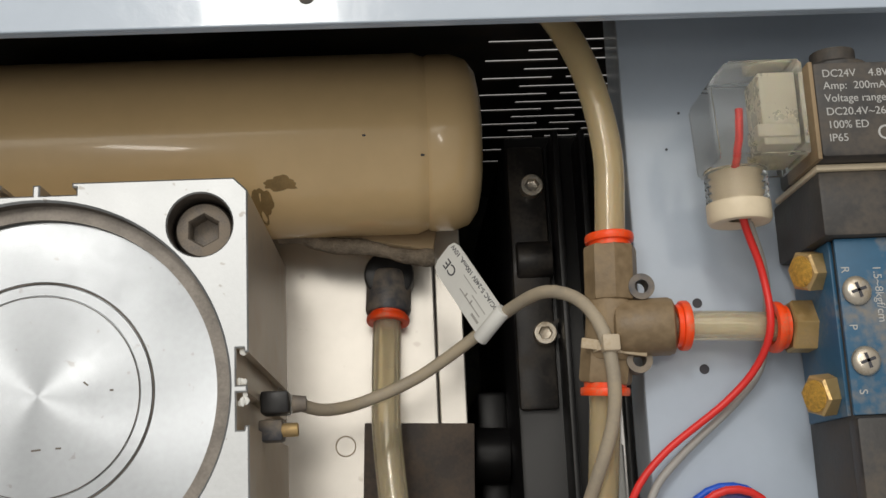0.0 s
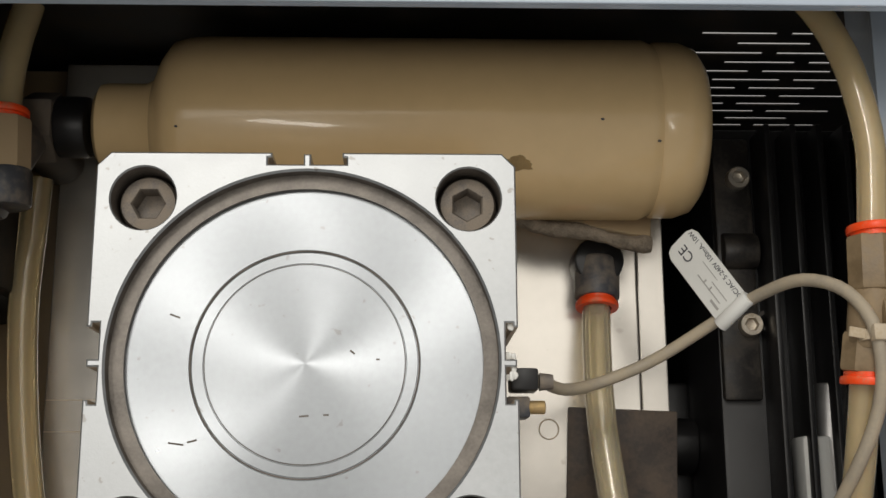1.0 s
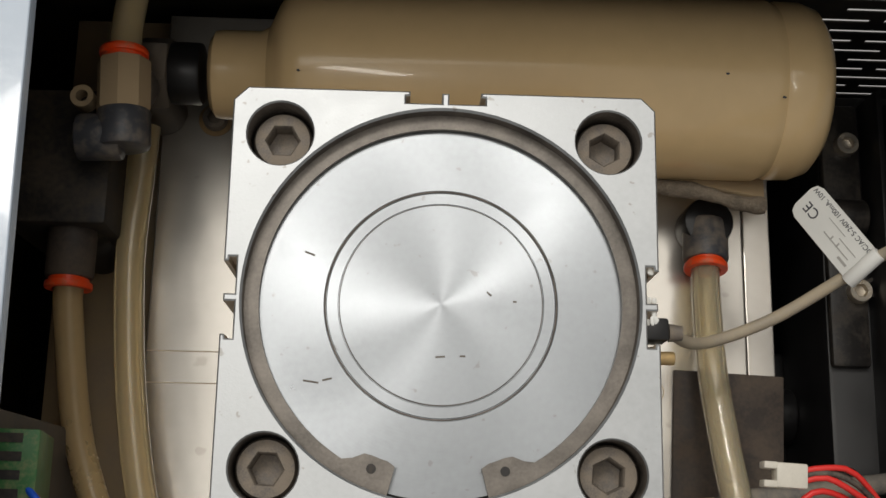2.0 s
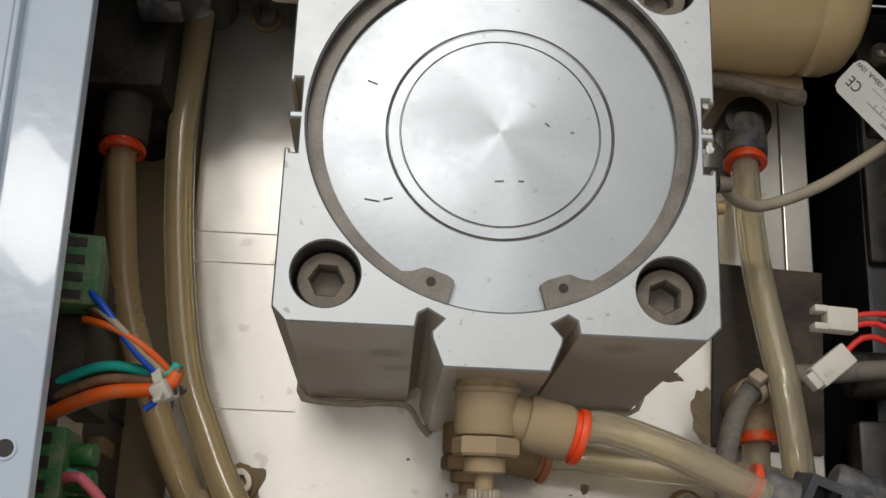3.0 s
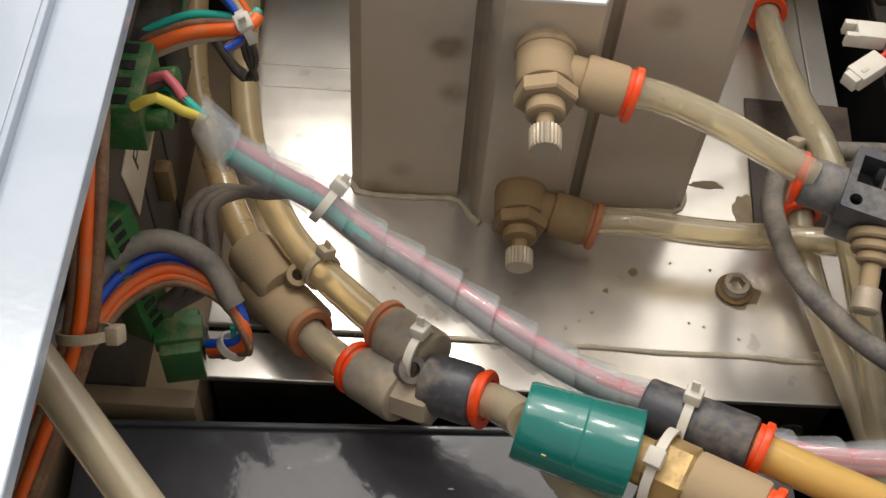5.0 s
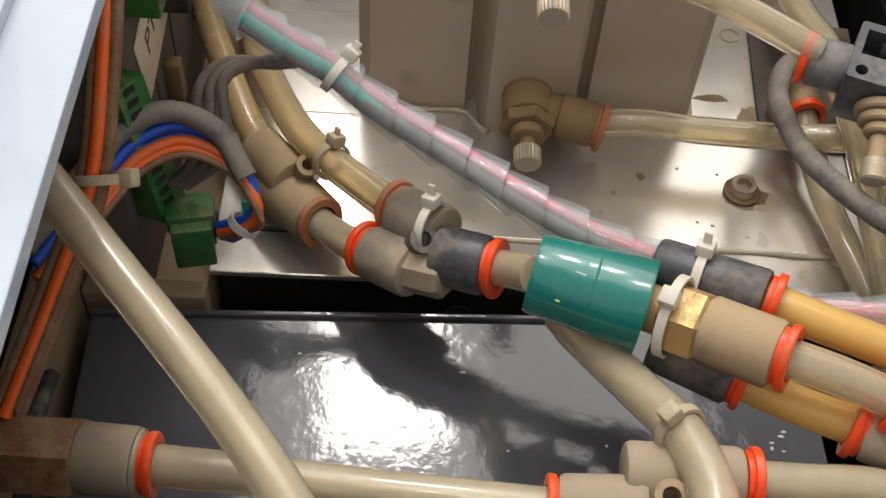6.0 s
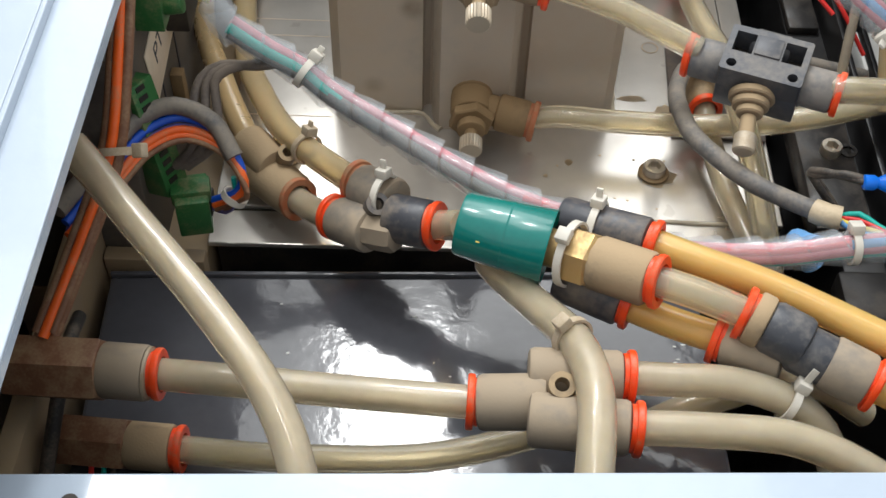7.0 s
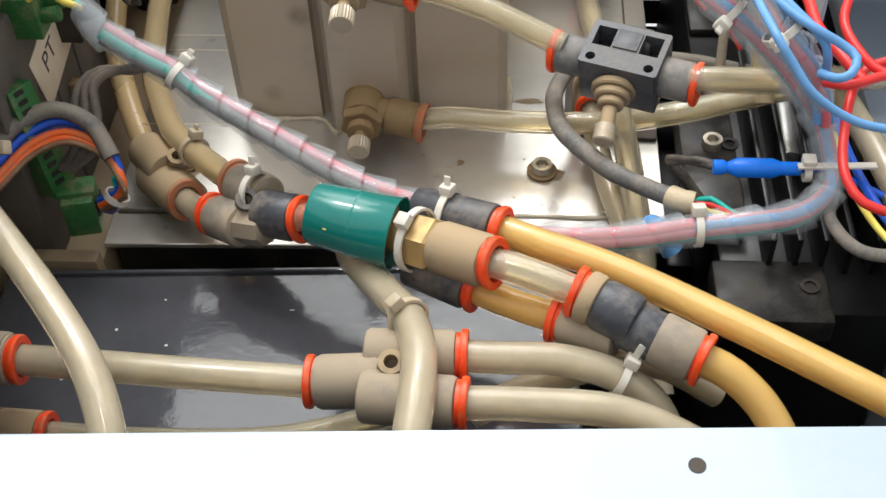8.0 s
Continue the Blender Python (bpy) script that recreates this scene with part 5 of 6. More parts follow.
eyelet(qf, (0.0262, -0.2298, 0.0370), (0, -0.3, 1), "tan", 0.0040, 0.0022, 0.005)
hose("air_tube", [(0.0440, -0.2222, 0.0334), (0.0604, -0.2224, 0.0332), (0.0776, -0.2222, 0.0325), (0.0945, -0.2250, 0.0290), (0.1070, -0.2300, 0.0200), (0.1130, -0.2400, 0.0080), (0.114, -0.255, -0.01)], 0.0052, "milky", "dusty milky tube curving down", "tube", "air tubes")
hose("air_tube", [(0.0450, -0.2406, 0.0347), (0.0690, -0.2400, 0.0340), (0.0938, -0.2405, 0.0320), (0.1150, -0.2460, 0.0260), (0.1380, -0.2560, 0.0150), (0.160, -0.27, 0.0)], 0.0053, "milky", "dusty milky tube beside its twin", "tube", "air tubes")
hose("air_tube", [(0.0500, -0.2280, 0.0100), (0.0640, -0.2235, 0.0170), (0.0892, -0.2150, 0.0200), (0.1100, -0.2100, 0.0150), (0.13, -0.21, 0.0)], 0.0046, "milky", "dusty tube passing beneath the twin tubes", "tube", "air tubes")
cable_tie(Vector((0.0960, -0.2257, 0.0285)), (0.9, -0.3, -0.3), 0.0055, (0.1, 0.3, 1), "nylon", "white nylon tie hanging from the slate union", 0.006)
hose("air_tube", [(0.0060, -0.1700, 0.0220), (0.0104, -0.1796, 0.0264), (0.0218, -0.1977, 0.0330), (0.0300, -0.2130, 0.0400), (0.0342, -0.2270, 0.0440), (0.0352, -0.2400, 0.0455), (0.0346, -0.2531, 0.0440), (0.0330, -0.2680, 0.040), (0.031, -0.2800, 0.034)], 0.0056, "milky",
     "dusty cream tube bowing over the Y union", "tube", "air tubes")
cable_tie(Vector((0.0300, -0.2132, 0.0402)), (0.5, -0.8, 0.3), 0.0058, (-0.5, 0.0, 1), "nylon_dust", "dusty nylon tie round the bowed tube", 0.0)
hose("air_tube", [(-0.1200, -0.1790, 0.0790), (-0.1000, -0.2003, 0.0745), (-0.0710, -0.2320, 0.0695), (-0.0530, -0.2555, 0.0660), (-0.0440, -0.2750, 0.0600), (-0.0400, -0.2950, 0.0500)], 0.0051, "milky",
     "milky cream tube slanting over the tray from under the rim", "tube", "air tubes")


# ---- push fitting at the side of the base ----
sf = thing("push_fitting", (0.0955, 0.045, Z0), "dark grey push fitting with an orange collar on the base", "fitting")
body(sf, "barrel", (0.0952, 0.0330, -0.0030), (0.0960, 0.0480, -0.0055), 0.0080, "dark")
body(sf, "foot", (0.0960, 0.0470, Z0), (0.0960, 0.0470, 0.0010), 0.0088, "black")
collar(sf, (0.0952, 0.0334, -0.0030), (-0.05, -1, 0.15), 0.0050)
hose("air_tube", [(0.0952, 0.0345, -0.0032), (0.0942, 0.0200, 0.0000), (0.0935, -0.0073, 0.0080), (0.0955, -0.0350, 0.0150), (0.0975, -0.0543, 0.0200), (0.1005, -0.0800, 0.0200), (0.1050, -0.1050, 0.0120), (0.1085, -0.1280, 0.0010),
                  (0.1110, -0.1480, -0.0100), (0.112, -0.17, -0.03)], 0.0050, "clear", "yellowed tube running down the side of the base", "tube", "air tubes")
bt = part("rubber_sheet", obox((0.0390, 0.0650, 0.0015), Matrix.Translation((0.1035, -0.0370, Z0 + 0.0012)) @ Matrix.Rotation(radians(-2.5), 4, "Z"), 0.0005), "tape")
tagged(bt, "dark brown rubber sheet lying on the base edge", "sheet")

# ---- sensor on the block, its cable and tag ----
sn = thing("reed_sensor", (0.062, -0.006, 0.055), "small black sensor plugs in the side groove of the block", "sensor")
put(part("plug", obox((0.0082, 0.0066, 0.0100), Matrix.Translation((0.0622, -0.0024, 0.0600)), 0.0008), "black"), sn)
put(part("clamp", obox((0.0070, 0.0062, 0.0100), Matrix.Translation((0.0606, -0.0102, 0.0570)), 0.0008), "dark"), sn)
put(part("terminal", lathe(barrel(0.0020, 0.005, 0.0004), axis_pose((0.0636, -0.0102, 0.0600), (1, 0, 0)), 16), "brass"), sn)
put(part("gland", lathe([(0.0027, 0), (0.0022, 0.004)], axis_pose((0.0670, -0.0027, 0.0600), (1, 0, 0)), 16), "dark"), sn)
CABLE = [(0.0680, -0.0027, 0.0598), (0.0760, -0.0040, 0.0500), (0.0876, -0.0010, 0.0400), (0.1050, 0.0060, 0.0420), (0.1235, 0.0172, 0.0510), (0.1330, 0.0228, 0.0640), (0.1415, 0.0246, 0.0780), (0.1500, 0.0190, 0.0890), (0.1550, 0.0064, 0.0945),
         (0.1560, -0.0120, 0.0900), (0.1500, -0.0330, 0.0790), (0.1440, -0.0560, 0.0500), (0.142, -0.075, 0.01)]
hose("sensor_cable", CABLE, 0.0019, "cable", "thin beige-grey sensor cable looping to the tee", "cable", "", 14)
A, B, C, D = (Vector(v) for v in ((0.1172, 0.0474, 0.0505), (0.1096, 0.0412, 0.0442), (0.1228, 0.0170, 0.0512), (0.1303, 0.0224, 0.0618)))
B = A + ((B - A) * 0.5 + (C - D) * 0.5)
C = D + (B - A)
tag = thing("cable_tag", C, "white printed tag folded round the sensor cable", "tag")
ex, ey = (A - D), (B - A)
lx, ly = ex.length, ey.length
ex, ey = ex.normalized(), (ey - ex.normalized() * ey.dot(ex.normalized())).normalized()
mt = Matrix((ex, ey, ex.cross(ey))).transposed().to_4x4()
mt.translation = D
bm = bmesh.new()
pts = [(0, 0), (lx - 0.003, 0), (lx - 0.0009, 0.0009), (lx, 0.003), (lx, ly - 0.003), (lx - 0.0009, ly - 0.0009), (lx - 0.003, ly), (0, ly)]
lo_ = [bm.verts.new((x, y, -0.0002)) for x, y in pts]
hi_ = [bm.verts.new((x, y, 0.0002)) for x, y in pts]
bm.faces.new(lo_[::-1])
bm.faces.new(hi_)
for k in range(8):
    bm.faces.new((lo_[k], lo_[(k + 1) % 8], hi_[(k + 1) % 8], hi_[k]))
bm.transform(mt)
put(part("film", bm, "white_label", None, "", False), tag)
put(part("fold", lathe(barrel(0.0024, ly, 0.0002), mt @ Matrix.Rotation(radians(-90), 4, "X"), 18), "white_label"), tag)
face = Matrix.Translation((0, 0, 0.00025)) if mt.to_3x3().col[2].z > 0 else Matrix.Translation((0, 0, -0.00025))
words("print", "DC/AC 5-240V 100mA. 10W", 0.0023, mt @ face @ Matrix.Translation((0.0015, 0.0012, 0)), "ink", tag)
words("print", "CE", 0.0048, mt @ face @ Matrix.Translation((lx - 0.0085, 0.0058, 0)), "ink", tag)
for x, y, w, hgt in ((0.004, 0.0062, 0.008, 0.0004), (0.005, 0.0085, 0.0085, 0.0005), (0.014, 0.0085, 0.003, 0.0005), (0.004, 0.0102, 0.004, 0.0012), (0.0105, 0.0080, 0.0005, 0.0022), (0.0135, 0.0080, 0.0005, 0.0022), (0.011, 0.0045, 0.008, 0.0003)):
    put(part("print_bar", obox((w, hgt * 0.7, 0.0001), mt @ face @ Matrix.Translation((x + w / 2, y, 0))), "grey_wire"), tag)

# ---- white nylon plugs ----
np_ = thing("wire_plug", (0.1, -0.046, 0.055), "white nylon two-pin plug with red leads", "plug", "wire plugs")
m1 = Matrix.Translation((0.1005, -0.0430, 0.0610)) @ Matrix.Rotation(radians(-3), 4, "Z")
put(part("shell", join(obox((0.0090, 0.0070, 0.0055), m1, 0.0006), obox((0.0040, 0.0020, 0.0050), m1 @ Matrix.Translation((-0.006, 0.0026, 0)), 0.0004), obox((0.0040, 0.0020, 0.0050), m1 @ Matrix.Translation((-0.006, -0.0026, 0)), 0.0004)), "nylon"), np_)
np2 = thing("wire_plug", (0.097, -0.056, 0.053), "white nylon two-pin plug lying slantwise", "plug", "wire plugs")
m2 = Matrix.Translation((0.0980, -0.0560, 0.0590)) @ Matrix.Rotation(radians(40), 4, "Z")
put(part("shell", join(obox((0.0125, 0.0068, 0.0055), m2, 0.0006), obox((0.0030, 0.0050, 0.0045), m2 @ Matrix.Translation((-0.007, 0, 0)), 0.0004)), "nylon"), np2)
put(part("contact", obox((0.0025, 0.0012, 0.0004), m2 @ Matrix.Translation((-0.003, -0.0008, 0.0028))), "nickel"), np2)
for off, mat in ((0.0014, "red"), (-0.0014, "red"), (0.0, "blackw")):
    hose("plug_lead", [(0.1045, -0.0430 + off, 0.0612), (0.1110, -0.0420 + off, 0.0615), (0.1200, -0.0450 + off * 2, 0.0600), (0.1350, -0.0560, 0.0500), (0.150, -0.065, 0.03)], 0.0009, mat, "thin lead of a nylon plug", "wire", "plug leads", 10)
hose("plug_lead", [(0.1020, -0.0525, 0.0592), (0.1050, -0.0490, 0.0600), (0.1100, -0.0470, 0.0600), (0.1200, -0.0500, 0.0560), (0.1350, -0.06, 0.045)], 0.0009, "red", "thin lead of a nylon plug", "wire", "plug leads", 10)

# ---- tee on the right ----
tee = thing("tee_fitting", (0.158, 0.015, 0.08), "tan dust-caked tee fitting with orange collars", "fitting")
body(tee, "upper_arm", (0.1580, 0.0190, 0.0880), (0.1587, 0.0350, 0.0878), 0.0074, "umber", n=8)
body(tee, "middle", (0.1563, 0.0030, 0.0860), (0.1580, 0.0205, 0.0880), 0.0068, "umber", round_=0.002)
body(tee, "lower_arm", (0.1553, -0.0030, 0.0840), (0.1566, 0.0080, 0.0855), 0.0074, "umber", n=8)
body(tee, "side_arm", (0.1580, 0.0115, 0.0885), (0.1745, 0.0113, 0.0912), 0.0080, "umber", round_=0.002)
collar(tee, (0.1587, 0.0346, 0.0878), (0, 1, 0), 0.0045, oval=1.2)
collar(tee, (0.1553, -0.0026, 0.0840), (-0.05, -1, -0.1), 0.0045, oval=1.2)
collar(tee, (0.1742, 0.0113, 0.0912), (1, 0, 0), 0.0045, oval=1.2)
eyelet(tee, (0.1655, 0.0222, 0.0880), (0, 0, 1), "dark")
eyelet(tee, (0.1640, 0.0025, 0.0850), (0, 0, 1), "dark")
hose("air_tube", [(0.1587, 0.0340, 0.0878), (0.1596, 0.0480, 0.0882), (0.1600, 0.0620, 0.0885), (0.1578, 0.0780, 0.0880), (0.1540, 0.0920, 0.0870), (0.1480, 0.1050, 0.0850), (0.140, 0.118, 0.08)], 0.0043, "amber", "yellowed tube bending up behind the tee", "tube", "air tubes")
hose("air_tube", [(0.1553, -0.0020, 0.0840), (0.1548, -0.0140, 0.0810), (0.1540, -0.0350, 0.0740), (0.1550, -0.0600, 0.0550), (0.158, -0.085, 0.02)], 0.0043, "amber", "yellowed tube running down from the tee", "tube", "air tubes")
hose("air_tube", [(0.1740, 0.0113, 0.0912), (0.1880, 0.0108, 0.0918), (0.2030, 0.0097, 0.0922)], 0.0041, "clear", "short clear tube from the tee to the valve port", "tube", "air tubes")
cable_tie(Vector((0.1553, 0.0062, 0.0905)), (0.0, -1, 0.1), 0.0030, (0.05, 0, 1), "nylon_dust", "beige nylon tie holding the sensor cable to the tee", 0.0)
tie_tail = part("tie_band", obox((0.0180, 0.0028, 0.0009), Matrix.Translation((0.1570, 0.0060, 0.0925)) @ Matrix.Rotation(radians(-10), 4, "Z"), 0.0002), "nylon_dust")
tagged(tie_tail, "beige nylon band across the tee", "cable tie", "cable ties")

# ---- white mounting plate and solenoid valve ----
mp_ = thing("mounting_plate", (0.2, 0.0, 0.078), "white enamelled mounting plate with small holes", "plate")
bm = join(box(0.1670, 0.2600, -0.1000, 0.1250, 0.0785, 0.0800, 0.0004), box(0.1670, 0.1684, -0.1000, 0.1250, 0.0600, 0.0786, 0.0003))
put(part("sheet", bm, "paint", None, "", False), mp_)
for x, y, r in ((0.1839, 0.0192, 0.0014), (0.1842, 0.0004, 0.0014), (0.1835, 0.0760, 0.0004), (0.1985, 0.048, 0.0004), (0.179, 0.065, 0.0004)):
    put(part("hole", lathe([(r, 0), (r, 0.0002)], Matrix.Translation((x, y, 0.0800)), 18), "ink"), mp_)

sv = thing("solenoid_valve", (0.23, 0.02, 0.08), "black and blue solenoid valve with printed coil and brass ports", "valve")
put(part("coil", box(0.2078, 0.2500, 0.0480, 0.0735, 0.0900, 0.1250, 0.0012), "coil"), sv)
put(part("coil_gasket", box(0.2068, 0.2080, 0.0476, 0.0738, 0.1000, 0.1246, 0.0003), "umber"), sv)
put(part("coil_nut", join(lathe([(0.0085, 0), (0.0095, 0.001), (0.0095, 0.004), (0.0080, 0.005)], axis_pose((0.2200, 0.0730, 0.1080), (0, 1, 0)), 12), lathe([(0.006, 0), (0.006, 0.009)], axis_pose((0.2200, 0.0730, 0.1080), (0, 1, 0)), 20)), "coil"), sv)
put(part("pilot_block", box(0.2085, 0.2500, 0.0290, 0.0462, 0.0800, 0.1180, 0.0010), "coil"), sv)
put(part("seam", box(0.2080, 0.2500, 0.0462, 0.0478, 0.0840, 0.1190, 0.0004), "ivory"), sv)
put(part("main_block", box(0.2122, 0.2500, -0.0950, 0.0290, 0.0800, 0.1140, 0.0010), "coil"), sv)
put(part("end_block", box(0.2118, 0.2500, -0.0640, -0.0170, 0.1100, 0.1165, 0.0010), "coil"), sv)
put(part("name_plate", box(0.2118, 0.2480, -0.0164, 0.0288, 0.1139, 0.1152, 0.0003), "blue_label"), sv)
put(part("blue_side", box(0.2112, 0.2123, -0.0164, 0.0288, 0.0830, 0.1120, 0.0003), "blue_label"), sv)
for txt, y in (("DC24V    4.8W", 0.0693), ("Amp:  200mA", 0.0660), ("Voltage range", 0.0626), ("DC20.4V~26.4V", 0.0590), ("100% ED", 0.0555), ("IP65", 0.0520)):
    words("print", txt, 0.0029, Matrix.Translation((0.2100, y, 0.12505)), "pale_ink", sv)
words("print", "CE", 0.0055, Matrix.Translation((0.2225, 0.0522, 0.12505)), "pale_ink", sv)
for txt, x, y in (("R", 0.2128, 0.0215), ("P", 0.2132, 0.0065), ("S", 0.2138, -0.0100)):
    words("print", txt, 0.0030, Matrix.Translation((x, y, 0.11525)) @ Matrix.Rotation(radians(-90), 4, "Z"), "pale_ink", sv)
words("print", "1.5~8kgf/cm", 0.0030, Matrix.Translation((0.2210, 0.0215, 0.11525)) @ Matrix.Rotation(radians(-90), 4, "Z"), "pale_ink", sv)


def phillips(x, y, z):
    s = thing("cross_screw", (x, y, z), "shiny cross-head screw in the blue name plate", "screw", "name plate screws")
    put(part("head", lathe([(0.0036, 0), (0.0038, 0.0006), (0.0034, 0.0014), (0.0022, 0.0020), (0.0003, 0.0022)], Matrix.Translation((x, y, z)), 24), "nickel"), s)
    for a in (0.3, 0.3 + math.pi / 2):
        put(part("cross_slot", obox((0.0040, 0.0008, 0.0005), Matrix.Translation((x, y, z + 0.0020)) @ Matrix.Rotation(a, 4, "Z")), "ink"), s)


phillips(0.2160, 0.0150, 0.1152)
phillips(0.2162, -0.0030, 0.1152)
for y, z in ((0.0230, 0.1030), (-0.0098, 0.1030)):
    s = thing("silencer", (0.207, y, z), "brass hexagon silencer with a sintered bronze face", "silencer", "silencers")
    put(part("hex_body", prism(0.0056, 6, 0, 0.0075, axis_pose((0.2125, y, z), (-1, -0.10, 0.42), 0.2)), "brass"), s)
    put(part("bronze_face", lathe([(0.0043, 0.0070), (0.0041, 0.0078), (0.0005, 0.0086)], axis_pose((0.2125, y, z), (-1, -0.10, 0.42)), 20), "bronze"), s)
pp = thing("port_fitting", (0.21, 0.009, 0.092), "tan brass push fitting in the middle port", "fitting")
put(part("hex_body", prism(0.0076, 6, 0.0, 0.0085, axis_pose((0.2050, 0.0097, 0.0922), (1, -0.03, 0.03), 0.5), 0.0006), "brass"), pp)
body(pp, "flare", (0.2135, 0.0094, 0.0926), (0.2160, 0.0093, 0.0927), 0.0084, "brass")
body(pp, "thread", (0.2155, 0.0093, 0.0927), (0.2200, 0.0092, 0.0928), 0.0055, "brass")
collar(pp, (0.2040, 0.0097, 0.0922), (-1, 0, 0), 0.0046, oval=1.3)

# clear plug of the coil
pl = thing("coil_plug", (0.195, 0.06, 0.08), "clear plastic coil plug with a red wire inside", "plug")
bm = bmesh.new()
sec = [(0.1868, 0.0762), (0.2066, 0.0762), (0.2066, 0.0500), (0.1822, 0.0500), (0.1812, 0.0698)]
lo_ = [bm.verts.new((x, y, 0.0990)) for x, y in sec]
hi_ = [bm.verts.new((x, y, 0.1215)) for x, y in sec]
bm.faces.new(lo_)
bm.faces.new(hi_[::-1])
for k in range(5):
    bm.faces.new((lo_[k], hi_[k], hi_[(k + 1) % 5], lo_[(k + 1) % 5]))
bmesh.ops.recalc_face_normals(bm, faces=bm.faces[:])
bmesh.ops.bevel(bm, geom=bm.edges[:], offset=0.0008, segments=2, affect="EDGES")
put(part("clear_cover", bm, "clearbox"), pl)
put(part("insert", box(0.1962, 0.2062, 0.0545, 0.0745, 0.1000, 0.1150, 0.0006), "frosted"), pl)
put(part("terminal_block", box(0.1945, 0.2055, 0.0565, 0.0600, 0.1050, 0.1160, 0.0004), "frosted"), pl)
prof = [(0.0075, 0.0)]
for k in range(5):
    prof += [(0.0084, k * 0.0019 + 0.0003), (0.0084, k * 0.0019 + 0.0012), (0.0078, k * 0.0019 + 0.0015)]
prof += [(0.0072, 0.0096)]
put(part("ribbed_nut", lathe(prof, axis_pose((0.1910, 0.0512, 0.1050), (0, -1, 0)), 36), "clearbox"), pl)
put(part("nut_core", lathe([(0.0062, 0.0), (0.0062, 0.0094)], axis_pose((0.1910, 0.0511, 0.1050), (0, -1, 0)), 24), "ivory"), pl)
put(part("nut_cap", lathe([(0.0030, 0.0140), (0.0060, 0.0152), (0.0080, 0.0150), (0.0086, 0.0140), (0.0086, 0.0097), (0.0070, 0.0096)], axis_pose((0.1910, 0.0512, 0.1050), (0, -1, 0)), 32, False), "ivory"), pl)
hose("coil_wire", [(0.1900, 0.0640, 0.1165), (0.1893, 0.0560, 0.1165), (0.1895, 0.0500, 0.110), (0.1920, 0.0370, 0.1050), (0.1975, 0.0244, 0.0985), (0.1985, 0.0100, 0.0985), (0.1960, 0.0000, 0.0920), (0.1873, -0.0096, 0.0880), (0.1693, -0.0226, 0.0880), (0.1600, -0.0340, 0.0870),
                  (0.157, -0.05, 0.08)], 0.00105, "red", "red wire from the coil plug", "wire", "coil wires", 12)
hose("coil_wire", [(0.1915, 0.0500, 0.104), (0.1940, 0.0370, 0.1030), (0.2000, 0.0244, 0.0930), (0.2010, 0.0100, 0.0860), (0.1985, -0.0010, 0.0840), (0.1905, -0.0100, 0.0840), (0.1740, -0.0240, 0.0840), (0.1655, -0.0340, 0.0850), (0.163, -0.05, 0.08)], 0.00115, "grey_wire",
     "grey wire from the coil plug", "wire", "coil wires", 12)
for r, mat, dz, lab in ((0.0100, "red", 0.006, "red"), (0.0085, "violet", 0.003, "violet"), (0.0072, "red", 0.002, "red"), (0.0110, "blue", 0.0, "blue")):
    hose("wire_loop", [(0.186 + r * math.cos(a) * 1.1, -0.0430 + r * math.sin(a), 0.0830 + dz + 0.003 * math.sin(a)) for a in [radians(v) for v in range(-40, 240, 35)]], 0.0011, mat, f"coiled {lab} wire lying on the plate", "wire", "wire loops", 10)

structure(part("trim_right", join(box(0.1930, 0.5990, -0.2000, -0.0150, 0.0200, 0.0300, 0.0008), box(0.2060, 0.2100, -0.2000, -0.0150, -0.2100, 0.0205, 0.0005)), "paint"), "white enamelled shelf beyond the black drive", "shelf")
# ---- black drive on the right ----
drv = thing("finned_drive", (0.165, -0.03, -0.10), "black finned aluminium drive body in the shade", "motor")
put(part("body", box(0.1400, 0.2050, -0.1650, 0.1000, -0.2100, -0.0120, 0.002), "black"), drv)
for k in range(5):
    x = 0.1560 + 0.0095 * k
    put(part("fin", box(x, x + 0.0022, -0.1450, 0.0960, -0.0130, 0.0060, 0.0005), "black"), drv)
put(part("side_skirt", box(0.1285, 0.1405, -0.1000, 0.0100, -0.2100, -0.0600, 0.002), "black"), drv)
br = thing("clamp_bracket", (0.149, 0.05, -0.012), "dark graphite clamp bracket with two steel screws", "bracket")
put(part("strap", box(0.1405, 0.1545, -0.0020, 0.0950, -0.0125, -0.0080, 0.0015), "graphite"), br)
put(part("bridge", lathe(barrel(0.0068, 0.013, 0.001), axis_pose((0.1420, 0.0520, -0.0090), (1, 0, 0)), 24), "graphite"), br)
br2 = thing("clamp_bracket", (0.14, -0.09, -0.012), "dark graphite clamp bracket beside the base", "bracket")
put(part("strap", box(0.1280, 0.1500, -0.1300, -0.0600, -0.0125, 0.0010, 0.0020), "graphite"), br2)
put(part("bridge", lathe(barrel(0.0080, 0.016, 0.001), axis_pose((0.1260, -0.0450, 0.0000), (1, 0, 0)), 24), "graphite"), br2)
put(part("foot", box(0.1360, 0.1780, -0.1720, -0.1420, -0.0200, -0.0080, 0.0020), "graphite"), br2)
for p in ((0.1490, 0.0790, -0.0080), (0.1506, 0.0247, -0.0080), (0.1404, -0.0896, 0.0010)):
    cap_screw("clamp_screw", p, 0.0042, 0.0038, "nickel", "steel socket screw in the dark clamp bracket", "clamp screws")
for p in ((0.1565, 0.0265, -0.0080), (0.1475, -0.0890, 0.0010), (0.1707, -0.1552, -0.0080)):
    s = part("ring_washer", lathe([(0.0022, 0), (0.0036, 0), (0.0036, 0.0008), (0.0022, 0.0008), (0.0022, 0)], Matrix.Translation(p), 24, False), "graphite")
    tagged(s, "dull washer ring on the dark bracket", "washer", "ring washers")
